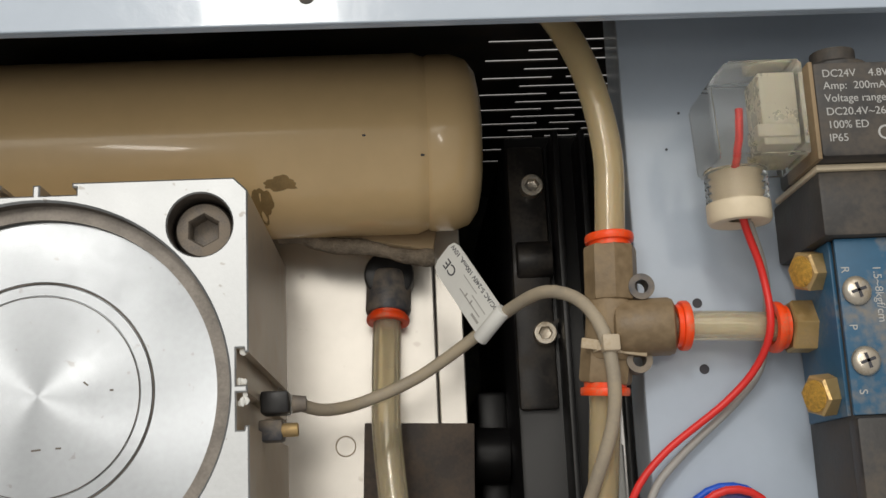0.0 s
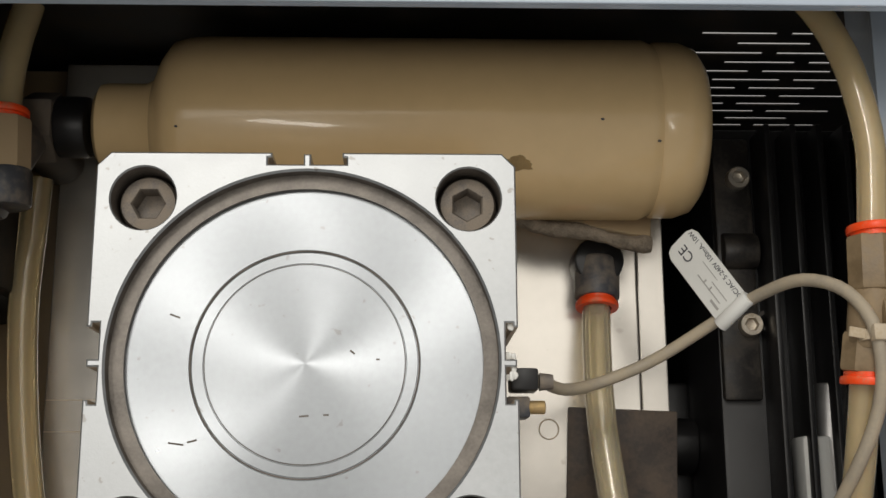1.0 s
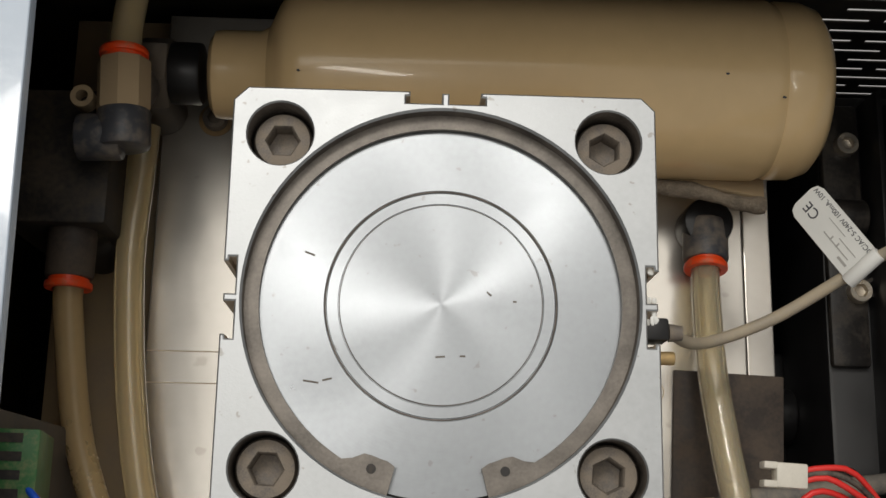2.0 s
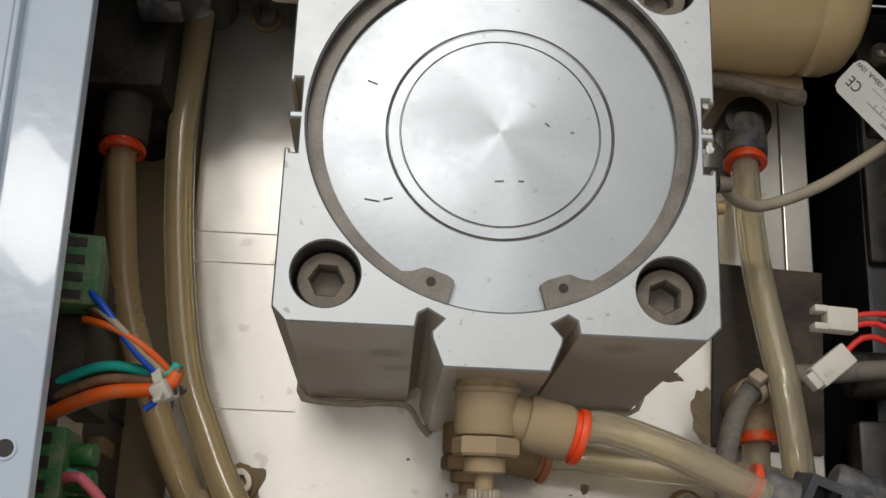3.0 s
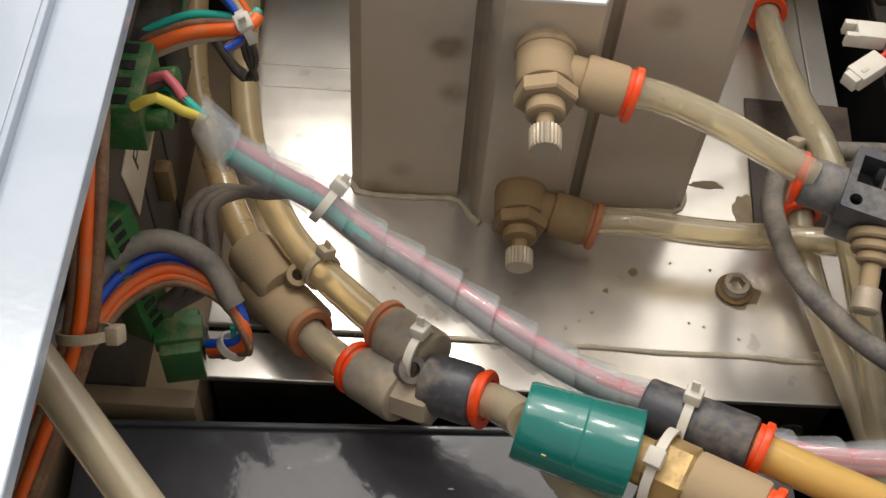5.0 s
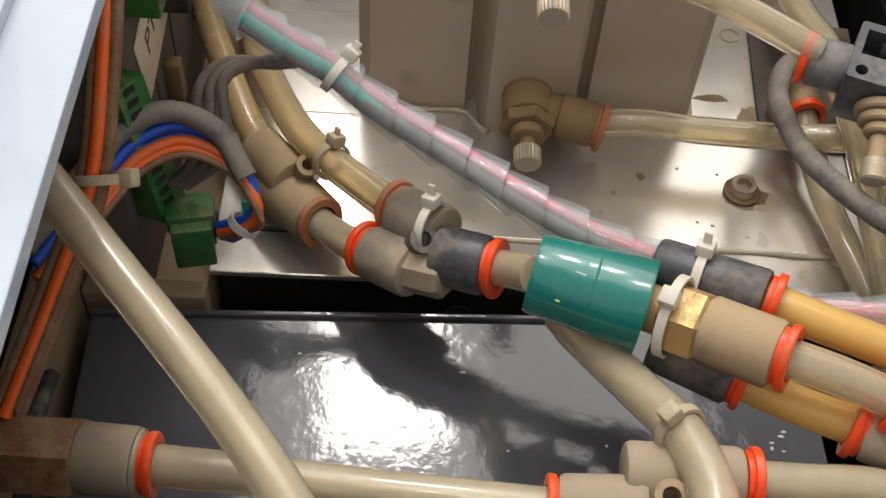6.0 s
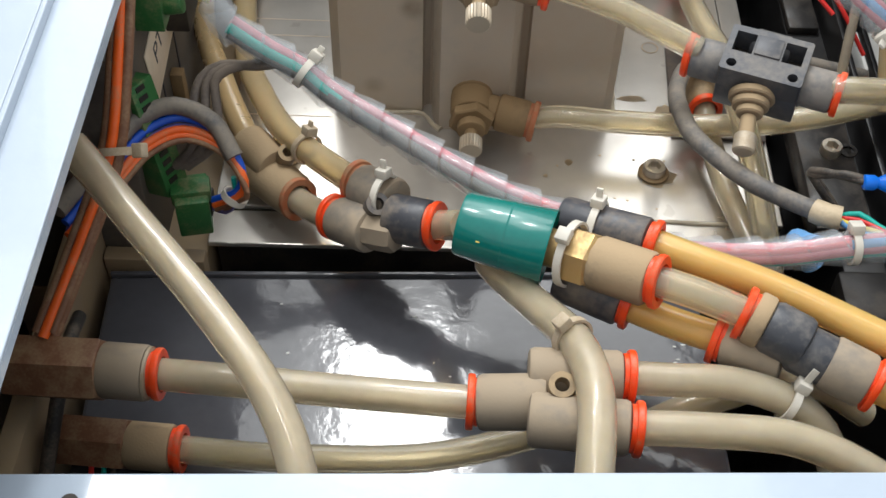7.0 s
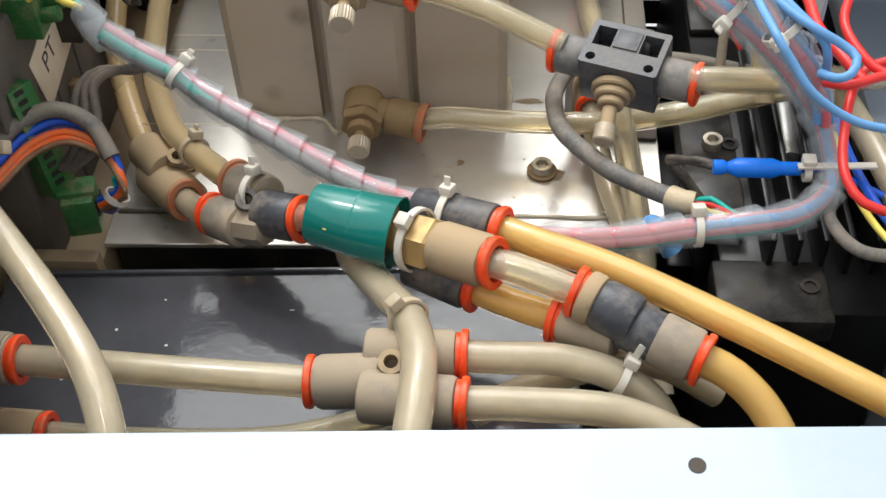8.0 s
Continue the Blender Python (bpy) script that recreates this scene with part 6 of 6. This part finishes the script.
rod = part("steel_rod", lathe(barrel(0.0058, 0.095, 0.001), axis_pose((0.1775, 0.0035, -0.0060), (-0.06, -1, 0.0)), 28), "rod")
tagged(rod, "grey steel rod lying between the fins", "rod")
wb = thing("label_block", (0.1715, -0.02, -0.012), "small white labelled block among the fins", "block")
put(part("face", box(0.1640, 0.1740, -0.0400, -0.0150, -0.0120, 0.0015, 0.0010), "white_label"), wb)
dk = thing("hose_elbow", (0.14, -0.016, -0.09), "dark elbow fitting with a dusty hose deep beside the base", "fitting")
body(dk, "barrel", (0.1260, -0.0150, -0.0560), (0.1400, -0.0157, -0.0560), 0.0110, "black")
body(dk, "cone", (0.1395, -0.0157, -0.0560), (0.1475, -0.0165, -0.0560), 0.0075, "brass")
hose("short_hose", [(0.1470, -0.0165, -0.0560), (0.1560, -0.0180, -0.0560), (0.1640, -0.0260, -0.0560), (0.1630, -0.0380, -0.0560), (0.150, -0.05, -0.06)], 0.0055, "grey_cable", "dusty bent hose deep beside the base", "hose")


# ---- controller and terminals under the left rim ----
ctl = thing("controller", (-0.14, -0.085, -0.20), "dark grey controller housing with a paper label", "controller")
put(part("housing", box(-0.1800, -0.1170, -0.1400, -0.0300, -0.0400, 0.0780, 0.0015), "box"), ctl)
put(part("foot", box(-0.1800, -0.1170, -0.1400, -0.0300, -0.2100, -0.0400, 0.001), "cream"), ctl)
for y in (-0.0950, -0.0700):
    put(part("seam", box(-0.1172, -0.1166, y, y + 0.0012, -0.03, 0.0700), "ink"), ctl)
lab = put(part("label", obox((0.0005, 0.0350, 0.0260), Matrix.Translation((-0.1166, -0.0900, 0.0440)) @ Matrix.Rotation(radians(10), 4, "X"), 0.0001), "paper", None, "aged paper label with a pen mark"), ctl)
face_x = Matrix(((0, 0, 1, -0.11630), (1, 0, 0, 0), (0, 1, 0, 0), (0, 0, 0, 1)))
words("print", "PT", 0.0120, Matrix.Translation((0, -0.0985, 0.0405)) @ face_x @ Matrix.Rotation(radians(10), 4, "Z"), "ink", ctl)
put(part("hinge_clip", box(-0.1170, -0.1120, -0.0850, -0.0800, 0.0080, 0.0240, 0.0006), "rust_and_shade"), ctl)
structure(part("trim_channel", box(-0.1360, -0.1003, -0.1400, 0.1250, -0.0600, -0.0220, 0.0008), "cream"), "dusty cream sheet beside the base", "channel")


def terminal(name, m, size, n, label, parent_group="terminals"):
    t = thing(name, m.translation, label, "terminal", parent_group)
    put(part("block", obox(size, m, 0.0006), "green_pcb"), t)
    for k in range(n):
        y = (k + 0.5) / n - 0.5
        put(part("slot", obox((size[0] * 0.36, size[1] / n * 0.50, 0.0006), m @ Matrix.Translation((0.0012, y * size[1], size[2] / 2 + 0.00005))), "gap"), t)
    return t


terminal("terminal_block", Matrix.Translation((-0.1150, -0.0455, 0.0690)) @ Matrix.Rotation(radians(10), 4, "Y"), (0.0170, 0.0190, 0.0330), 4, "green plastic terminal block crowded with wires")
# added dark block that stands for the shade beneath the terminal wires
sock = part("rim_shade_block", box(-0.1240, -0.1075, -0.0790, -0.0552, 0.0400, 0.0740, 0.0010), "gap")
tagged(sock, "near-black block added for the shade under the rim beside the terminals", "socket")
t2 = terminal("terminal_block", Matrix.Translation((-0.1145, -0.0985, 0.0745)), (0.0150, 0.0240, 0.0170), 4, "green plastic terminal block under the rim")
for k in range(3):
    put(part("stud", lathe(barrel(0.0030, 0.0070, 0.0006), axis_pose((-0.1075, -0.0925 - 0.0065 * k, 0.0750 - 0.001 * k), (1, 0, 0.2)), 14), "green_pcb"), t2)
P0, Q0 = Vector((-0.1180, -0.1250, 0.0570)), Vector((-0.1095, -0.1340, 0.0140))
dv = (Q0 - P0).normalized()
nx = Vector((0.75, -0.35, 0.45))
nx = (nx - dv * nx.dot(dv)).normalized()
ms = Matrix((dv.cross(nx), dv, nx)).transposed().to_4x4()
ms.translation = (P0 + Q0) / 2
terminal("terminal_strip", ms, (0.0112, (Q0 - P0).length, 0.0100), 12, "long green terminal strip with square slots")
g4 = thing("terminal_plug", (-0.101, -0.136, -0.02), "green plastic terminal plug with orange wires", "terminal", "terminals")
put(part("body", join(obox((0.0120, 0.0150, 0.0170), Matrix.Translation((-0.1010, -0.1370, 0.0085)) @ Matrix.Rotation(radians(12), 4, "Z"), 0.0008), obox((0.0140, 0.0080, 0.0060), Matrix.Translation((-0.1010, -0.1370, 0.0160)) @ Matrix.Rotation(radians(12), 4, "Z"), 0.0006)), "green_pcb"), g4)
put(part("wire_gate", box(-0.0952, -0.0938, -0.1400, -0.1330, 0.0060, 0.0140, 0.0003), "gap"), g4)


def wire(points, r, mat, colour, group, where):
    return hose("wire", points, r, mat, f"{colour} wire {where}", "wire", group, 10)


KN = Vector((-0.0852, -0.0729, 0.0769))
for k, (mat, colour) in enumerate((("nylon_dust", "whitish"), ("orange", "orange"), ("brown", "brown"), ("orange", "orange"), ("brown", "brown"), ("teal", "green"))):
    o = Vector((0, -0.0030 + 0.0030 * (k % 3), 0.0024 * (k // 3)))
    wire([Vector((-0.1280, -0.0860 + 0.002 * (k % 3), 0.0640)) + o, Vector((-0.1156, -0.0780, 0.0690)) + o * 1.3, Vector((-0.1010, -0.0728, 0.0735)) + o * 1.2, KN + o * 0.6, KN + Vector((0.003, 0.0035, 0.001)) + o * 0.4], 0.0019 if mat == "orange" else 0.0014, mat, colour, "terminal wires", "gathered in a cable tie")
for k, (mat, colour) in enumerate((("blue", "blue"), ("brown", "brown"), ("violet", "violet"), ("nylon_dust", "whitish"), ("brown", "brown"), ("blackw", "black"), ("orange", "orange"))):
    o = Vector((0.0006 * k, -0.0030 + 0.0010 * k, -0.0022 * (k % 3)))
    wire([Vector((-0.1110, -0.0440 - 0.0028 * k, 0.0800 - 0.004 * (k % 2))) + o, Vector((-0.1020, -0.0520 - 0.002 * k, 0.0850)) + o, Vector((-0.0930, -0.0630 - 0.001 * k, 0.0840)) + o, KN + o * 0.4, KN + Vector((-0.005, -0.006, -0.002)) + o * 0.3],
         0.0010, mat, colour, "terminal wires", "curving from the upper terminal block")
for k in range(3):
    wire([KN + Vector((-0.0020 + 0.001 * k, 0.001, -0.002)), Vector((-0.0860 + 0.0012 * k, -0.0725, 0.0640)), Vector((-0.0845 - 0.0012 * k, -0.0705, 0.0535)), Vector((-0.0900, -0.0690 - 0.001 * k, 0.0560)), Vector((-0.0960, -0.0680, 0.0660))], 0.0011, "blackw", "black", "terminal wires", "folded back under the tie")
cable_tie(KN, (0.75, 0.35, 0.2), 0.0042, (0.5, -0.2, 0.8), "nylon", "white nylon tie gathering coloured wires", 0.005)

# grey leads into the wrapped harness
for k in range(3):
    wire([Vector((-0.0680, -0.1150, 0.0585)), Vector((-0.0760, -0.1150 + 0.0008 * k, 0.0565)), Vector((-0.0890 + 0.0012 * k, -0.1128 - 0.0012 * k, 0.0545)), Vector((-0.0962 + 0.0026 * k, -0.1165 - 0.001 * k, 0.0510)), Vector((-0.0985 + 0.0042 * k, -0.1235, 0.0440)), Vector((-0.0985 + 0.0038 * k, -0.1305, 0.0340)), Vector((-0.1060 + 0.002 * k, -0.1330, 0.0240))],
         0.0017, "lead", "dusty grey", "grey leads", "bowing out of the harness")
LOOP = [Vector(v) for v in ((-0.1330, -0.1750, 0.0380), (-0.1216, -0.1483, 0.0400), (-0.1140, -0.1350, 0.0420), (-0.1028, -0.1285, 0.0425), (-0.0895, -0.1320, 0.0390), (-0.0815, -0.1410, 0.0310), (-0.0830, -0.1425, 0.0220), (-0.0930, -0.1390, 0.0130))]
for k, (mat, colour, r, dz) in enumerate((("grey_cable", "thick dusty grey", 0.0032, 0.004), ("blue", "bright blue", 0.0016, 0.0), ("violet", "violet", 0.0011, -0.0024), ("orange", "orange", 0.0016, -0.0026), ("orange", "orange", 0.0012, -0.0038), ("brown", "brown", 0.0011, -0.0046))):
    o = Vector((-0.0016 if k == 0 else 0.0006 * k, 0.0030 - 0.0016 * k, dz))
    pts = [p + o * (1 if i < 6 else 0.4) for i, p in enumerate(LOOP)]
    wire(pts if k else pts[:6], r, mat, colour, "looped wires", "looping into the green plug")
for k, (mat, colour) in enumerate((("violet", "violet"), ("brown", "brown"), ("teal", "green"))):
    wire([Vector((-0.0945, -0.1380 + 0.001 * k, 0.0090)), Vector((-0.0890, -0.1395, 0.0080 + 0.002 * k)), Vector((-0.0845, -0.1410, 0.0150)), Vector((-0.0840, -0.1400, 0.0230 + 0.002 * k))], 0.0009, mat, colour, "looped wires", "twisted beside the green plug")
rg = part("wire_ring", lathe([(0.0040, -0.0012), (0.0048, -0.0012), (0.0048, 0.0012), (0.0040, 0.0012), (0.0040, -0.0012)], axis_pose((-0.0845, -0.1412, 0.0180), (0.5, 0.3, 0.8)), 24, False), "nylon")
tagged(rg, "whitish tie ring round the looped wires", "cable tie", "cable ties")
for k, (mat, colour) in enumerate((("brown", "brown"), ("orange", "orange"), ("brown", "brown"), ("brown", "brown"), ("grey_cable", "grey"), ("brown", "brown"))):
    o = Vector((0.0024 * (k % 3) - 0.003, 0.0018 * (k // 3), 0.0022 * (k % 2)))
    wire([Vector((-0.1120, -0.1250, 0.0980)) + o, Vector((-0.1105, -0.1480, 0.0860)) + o, Vector((-0.1130, -0.1680, 0.0640)) + o, Vector((-0.1210, -0.1880, 0.0460)) + o, Vector((-0.1300, -0.2150, 0.0300)) + o], 0.0017, mat, colour, "rim wires", "hanging in a bundle under the rim")
cable_tie(Vector((-0.1125, -0.1660, 0.0640)), (0.1, -0.7, -0.7), 0.0060, (0.9, -0.1, 0.2), "nylon_dust", "beige nylon tie round the bundle under the rim", 0.0)
wire([(-0.1300, -0.1900, 0.0100), (-0.1290, -0.2050, 0.0150), (-0.1290, -0.2250, 0.0100), (-0.1330, -0.2450, -0.01)], 0.0024, "blackw", "black", "rim wires", "bent beside the brown fitting")
for mat, colour, dx in (("red", "red", 0.0), ("teal", "green", 0.004), ("blackw", "black", 0.007)):
    wire([(-0.1240 + dx, -0.2230, -0.0050), (-0.1215 + dx, -0.2280, 0.0000), (-0.1190 + dx, -0.2340, -0.0040), (-0.1200 + dx, -0.2420, -0.015)], 0.0009, mat, colour, "low wires", "curling near the low fitting")


# ---- spiral-wrapped harness ----
def spiral(points, r, pitch, share=0.985, thick=0.0014):
    """A ribbon wound round a line."""
    line = spline(points, 0.0012)
    bm = bmesh.new()
    x = (line[1] - line[0]).orthogonal().normalized()
    s, prev, rows = 0.0, line[0], []
    frames = []
    for i, q in enumerate(line):
        nd = (line[min(i + 1, len(line) - 1)] - line[max(i - 1, 0)]).normalized()
        x = (x - nd * x.dot(nd)).normalized()
        s += (q - prev).length
        prev = q
        frames.append((s, q, x.copy(), nd.cross(x), nd))
    total = s
    S = np.array([f[0] for f in frames])

    def at(u):
        i = int(np.clip(np.searchsorted(S, u), 1, len(frames) - 1))
        f = (u - S[i - 1]) / max(1e-9, S[i] - S[i - 1])
        a, b = frames[i - 1], frames[i]
        return a[1].lerp(b[1], f), a[2], a[3]
    n = 18
    turns = int(total / pitch * n)
    for k in range(turns):
        a = 2 * math.pi * k / n
        row = []
        for off, rr in ((0.0, r + thick * 0.2), (share * pitch * 0.5, r + thick), (share * pitch, r + thick * 1.5), (share * pitch, r + thick * 0.6), (0.0, r - thick * 0.6)):
            u = min(total, k * pitch / n + off)
            q, ux, uy = at(u)
            row.append(bm.verts.new(q + (ux * math.cos(a) + uy * math.sin(a)) * rr))
        rows.append(row)
    for p, q in zip(rows, rows[1:]):
        for j in range(5):
            bm.faces.new((p[j], p[(j + 1) % 5], q[(j + 1) % 5], q[j]))
    return bm


HARN = [(-0.0945, -0.1062, 0.0812), (-0.0840, -0.1125, 0.0712), (-0.0720, -0.1138, 0.0625), (-0.0601, -0.1160, 0.0560), (-0.0489, -0.1215, 0.0500), (-0.0268, -0.1318, 0.0430), (-0.0034, -0.1467, 0.0400), (0.0160, -0.1560, 0.0370), (0.0403, -0.1630, 0.0340),
        (0.0595, -0.1700, 0.0330), (0.0781, -0.1735, 0.0345), (0.1000, -0.1740, 0.0365), (0.1215, -0.1720, 0.0390), (0.1400, -0.1700, 0.0400), (0.1560, -0.1660, 0.0405), (0.1670, -0.1555, 0.0430), (0.1670, -0.1400, 0.0500), (0.1620, -0.1320, 0.0580), (0.1510, -0.1250, 0.0700),
        (0.1390, -0.1190, 0.0800), (0.1270, -0.1130, 0.0880), (0.1150, -0.1030, 0.0940)]
har = thing("wire_harness", HARN[0], "wire harness in clear spiral wrap showing red, grey and green wires", "harness")
put(part("spiral_wrap", spiral(HARN, 0.0044, 0.0125), "wrap", None, "clear spiral wrap"), har)
for mat, r, a, drift in (("pinkw", 0.0021, 40, 0.03), ("grey_cable", 0.0025, 260, 0.0), ("teal", 0.0021, 135, 0.16), ("grey_cable", 0.0023, 195, -0.07), ("pinkw", 0.0014, 345, 0.03), ("red", 0.0016, 85, 0.02), ("pinkw", 0.0020, 170, 0.0), ("sky", 0.0020, 120, 0.0)):
    line = []
    for i, p in enumerate(HARN):
        if i == 0 or (mat == "grey_cable" and i > 9) or (mat == "red" and i < 7) or (a == 170 and i < 7) or (mat == "sky" and i < 12):
            continue
        b = radians(a) + 0.18 * math.sin(i * 1.3) + drift * i
        line.append(Vector(p) + Vector((0.25 * math.cos(b), 0.75 * math.cos(b), math.sin(b))) * 0.0022)
    put(part("wire", sweep(line, r, 10), mat), har)
for k, (mat, colour, z) in enumerate((("yellow", "yellow", 0.0790), ("teal", "green", 0.0720), ("pinkw", "red", 0.0760), ("blackw", "black", 0.0740))):
    wire([(-0.1085, -0.0950 - 0.0145 * (k == 0) - 0.002 * k, z + 0.004), (-0.1020, -0.0990 - 0.0105 * (k == 0), z + 0.008), (-0.0965, -0.1045 - 0.004 * (k == 0), 0.0815), (-0.0905, -0.1085, 0.0790)], 0.0014, mat, colour, "harness leads", "entering the spiral wrap")
cable_tie(Vector((-0.0595, -0.1162, 0.0556)), (0.8, -0.4, -0.4), 0.0050, (0.2, 0.5, 0.9), "nylon", "white nylon tie round the wrapped harness", 0.003)
cable_tie(Vector((-0.0625, -0.1106, 0.0130)), (0.6, -0.75, 0.2), 0.0053, (0.2, 0.4, 1), "nylon_dust", "dusty nylon tie round the yellowed tube", 0.003)
cable_tie(Vector((0.1225, -0.1720, 0.0390)), (1, 0.06, 0), 0.0050, (0, 0.4, 1), "nylon", "white nylon tie round the wrapped harness", 0.0)
bw = hose("blue_sleeve", [(0.1180, -0.1600, 0.0150), (0.1120, -0.1570, 0.0230), (0.1090, -0.1620, 0.0300), (0.1120, -0.1700, 0.0360)], 0.0038, "sky", "pale blue sleeve joining the harness", "sleeve", "", 12, 0.15)

# ---- splice and loose wires on the right ----
sp = thing("wire_splice", (0.14, -0.148, 0.045), "bright blue crimp splice on a black wire", "splice")
sd = Vector((1, -0.03, 0.02)).normalized()
s0 = Vector((0.1287, -0.1484, 0.0450))
put(part("sleeve", lathe([(0.0018, 0), (0.0026, 0.0004), (0.0026, 0.0036), (0.0018, 0.0050), (0.0026, 0.0064), (0.0034, 0.0085), (0.0034, 0.0200), (0.0024, 0.0225), (0.0024, 0.0290), (0.0016, 0.0294)], axis_pose(s0, sd), 18), "azure"), sp)
for k in range(2):
    wire([(0.1300, -0.1484 + 0.001 * k, 0.0450), (0.1235, -0.1450, 0.0440 + 0.001 * k), (0.1170, -0.1390, 0.0400 - 0.002 * k), (0.1165, -0.1340, 0.0340), (0.1230, -0.1330 - 0.004 * k, 0.0260), (0.1330, -0.1400, 0.015)], 0.0014, "blackw", "black", "splice wires", "looping back from the splice")
wire([s0 + sd * 0.028, s0 + sd * 0.036, (0.1720, -0.1500, 0.0430), (0.1850, -0.1560, 0.04)], 0.0014, "blue", "blue", "splice wires", "leaving the splice")
band = part("tie_band", obox((0.0260, 0.0026, 0.0010), Matrix.Translation((0.1690, -0.1512, 0.0490)) @ Matrix.Rotation(radians(2), 4, "Z"), 0.0002), "nylon")
tagged(band, "white nylon tie end lying over the harness", "cable tie", "cable ties")
cable_tie(Vector((0.1600, -0.1500, 0.0450)), sd, 0.0026, (0, 0, 1), "nylon", "white nylon tie beside the splice", 0.0)
RW = "hanging over the drive"
wire([(0.1760, -0.1830, 0.0600), (0.1690, -0.1810, 0.0620), (0.1650, -0.1740, 0.0640), (0.1650, -0.1630, 0.0660), (0.1690, -0.1450, 0.0720), (0.1750, -0.1330, 0.0740), (0.1820, -0.1300, 0.0760), (0.2000, -0.1280, 0.076)], 0.0016, "red", "red", "loose wires", RW)
wire([(0.1600, -0.0900, 0.0790), (0.1610, -0.1020, 0.0800), (0.1620, -0.1180, 0.0800), (0.1670, -0.1320, 0.0800), (0.1730, -0.1440, 0.0780)], 0.0020, "red", "red", "loose wires", RW)
wire([(0.1760, -0.0990, 0.0850), (0.1720, -0.1090, 0.0850), (0.1690, -0.1200, 0.0840), (0.1720, -0.1320, 0.0820), (0.1790, -0.1410, 0.0800), (0.1950, -0.1500, 0.080)], 0.0016, "red", "red", "loose wires", RW)
wire([(0.1600, -0.1430, 0.0780), (0.1660, -0.1470, 0.0800), (0.1740, -0.1440, 0.0800), (0.1790, -0.1420, 0.0800), (0.1950, -0.1400, 0.080)], 0.0016, "red", "red", "loose wires", RW)
wire([(0.1370, -0.1200, 0.1000), (0.1370, -0.1300, 0.1000), (0.1390, -0.1530, 0.1040), (0.1440, -0.1580, 0.0980), (0.1510, -0.1630, 0.0900), (0.1630, -0.1650, 0.0820), (0.1750, -0.1650, 0.0780), (0.1950, -0.1640, 0.076)], 0.0014, "sky", "light blue", "loose wires", RW)
wire([(0.1400, -0.1240, 0.1000), (0.1470, -0.1330, 0.0980), (0.1550, -0.1400, 0.0960), (0.1630, -0.1420, 0.0920), (0.1670, -0.1460, 0.0900), (0.1650, -0.1510, 0.0880), (0.1610, -0.1510, 0.0860), (0.1570, -0.1460, 0.0840)], 0.0015, "sky", "light blue", "loose wires", RW)
wire([(0.1420, -0.1220, 0.1000), (0.1500, -0.1330, 0.0970), (0.1565, -0.1390, 0.0930), (0.1600, -0.1400, 0.0860), (0.1620, -0.1370, 0.0700)], 0.0015, "sky", "light blue", "loose wires", RW)
wire([(0.1760, -0.1150, 0.0400), (0.1770, -0.1400, 0.0420), (0.1800, -0.1650, 0.0450), (0.1870, -0.1850, 0.046)], 0.0016, "blue", "blue", "loose wires", RW)
wire([(0.1740, -0.1250, 0.0400), (0.1750, -0.1550, 0.0420), (0.1790, -0.1750, 0.0440), (0.1850, -0.1880, 0.045)], 0.0012, "yellow", "yellow", "loose wires", RW)
wire([(0.1700, -0.1520, 0.0350), (0.1660, -0.1680, 0.0400), (0.1720, -0.1850, 0.0440), (0.1900, -0.1880, 0.045)], 0.0022, "grey_cable", "dark grey", "loose wires", RW)
hose("air_tube", [(0.1780, -0.0850, 0.0350), (0.1830, -0.1150, 0.0400), (0.1900, -0.1500, 0.0400), (0.1980, -0.1850, 0.036)], 0.0048, "milky", "dusty tube under the loose wires", "tube", "air tubes")
cable_tie(Vector((0.1460, -0.1330, 0.0900)), (0.6, -0.3, -0.7), 0.0058, (-0.6, -0.4, 0.6), "nylon", "white nylon tie round the pale blue bundle", 0.003)
cable_tie(Vector((0.1325, -0.1160, 0.0845)), (0.75, -0.4, -0.55), 0.0056, (-0.7, -0.5, 0.3), "nylon", "white nylon tie at the rising end of the harness", 0.004)
BUNDLE = [(0.1650, -0.1370, 0.0560), (0.1630, -0.1360, 0.0640), (0.1560, -0.1360, 0.0780), (0.1460, -0.1330, 0.0900), (0.1400, -0.1240, 0.0960), (0.1340, -0.1120, 0.1000)]
bun = thing("wire_bundle", BUNDLE[0], "pale blue wires bunched in clear spiral wrap", "harness")
put(part("spiral_wrap", spiral(BUNDLE, 0.0046, 0.0115), "wrap", None, "clear spiral wrap"), bun)
for k in range(5):
    off = Vector((0.0024 * math.cos(k * 1.26), 0.0024 * math.sin(k * 1.26), 0.0008 * (k % 2)))
    put(part("wire", sweep([Vector(p) + off for p in BUNDLE], 0.0017, 10), "sky" if k < 4 else "pinkw"), bun)
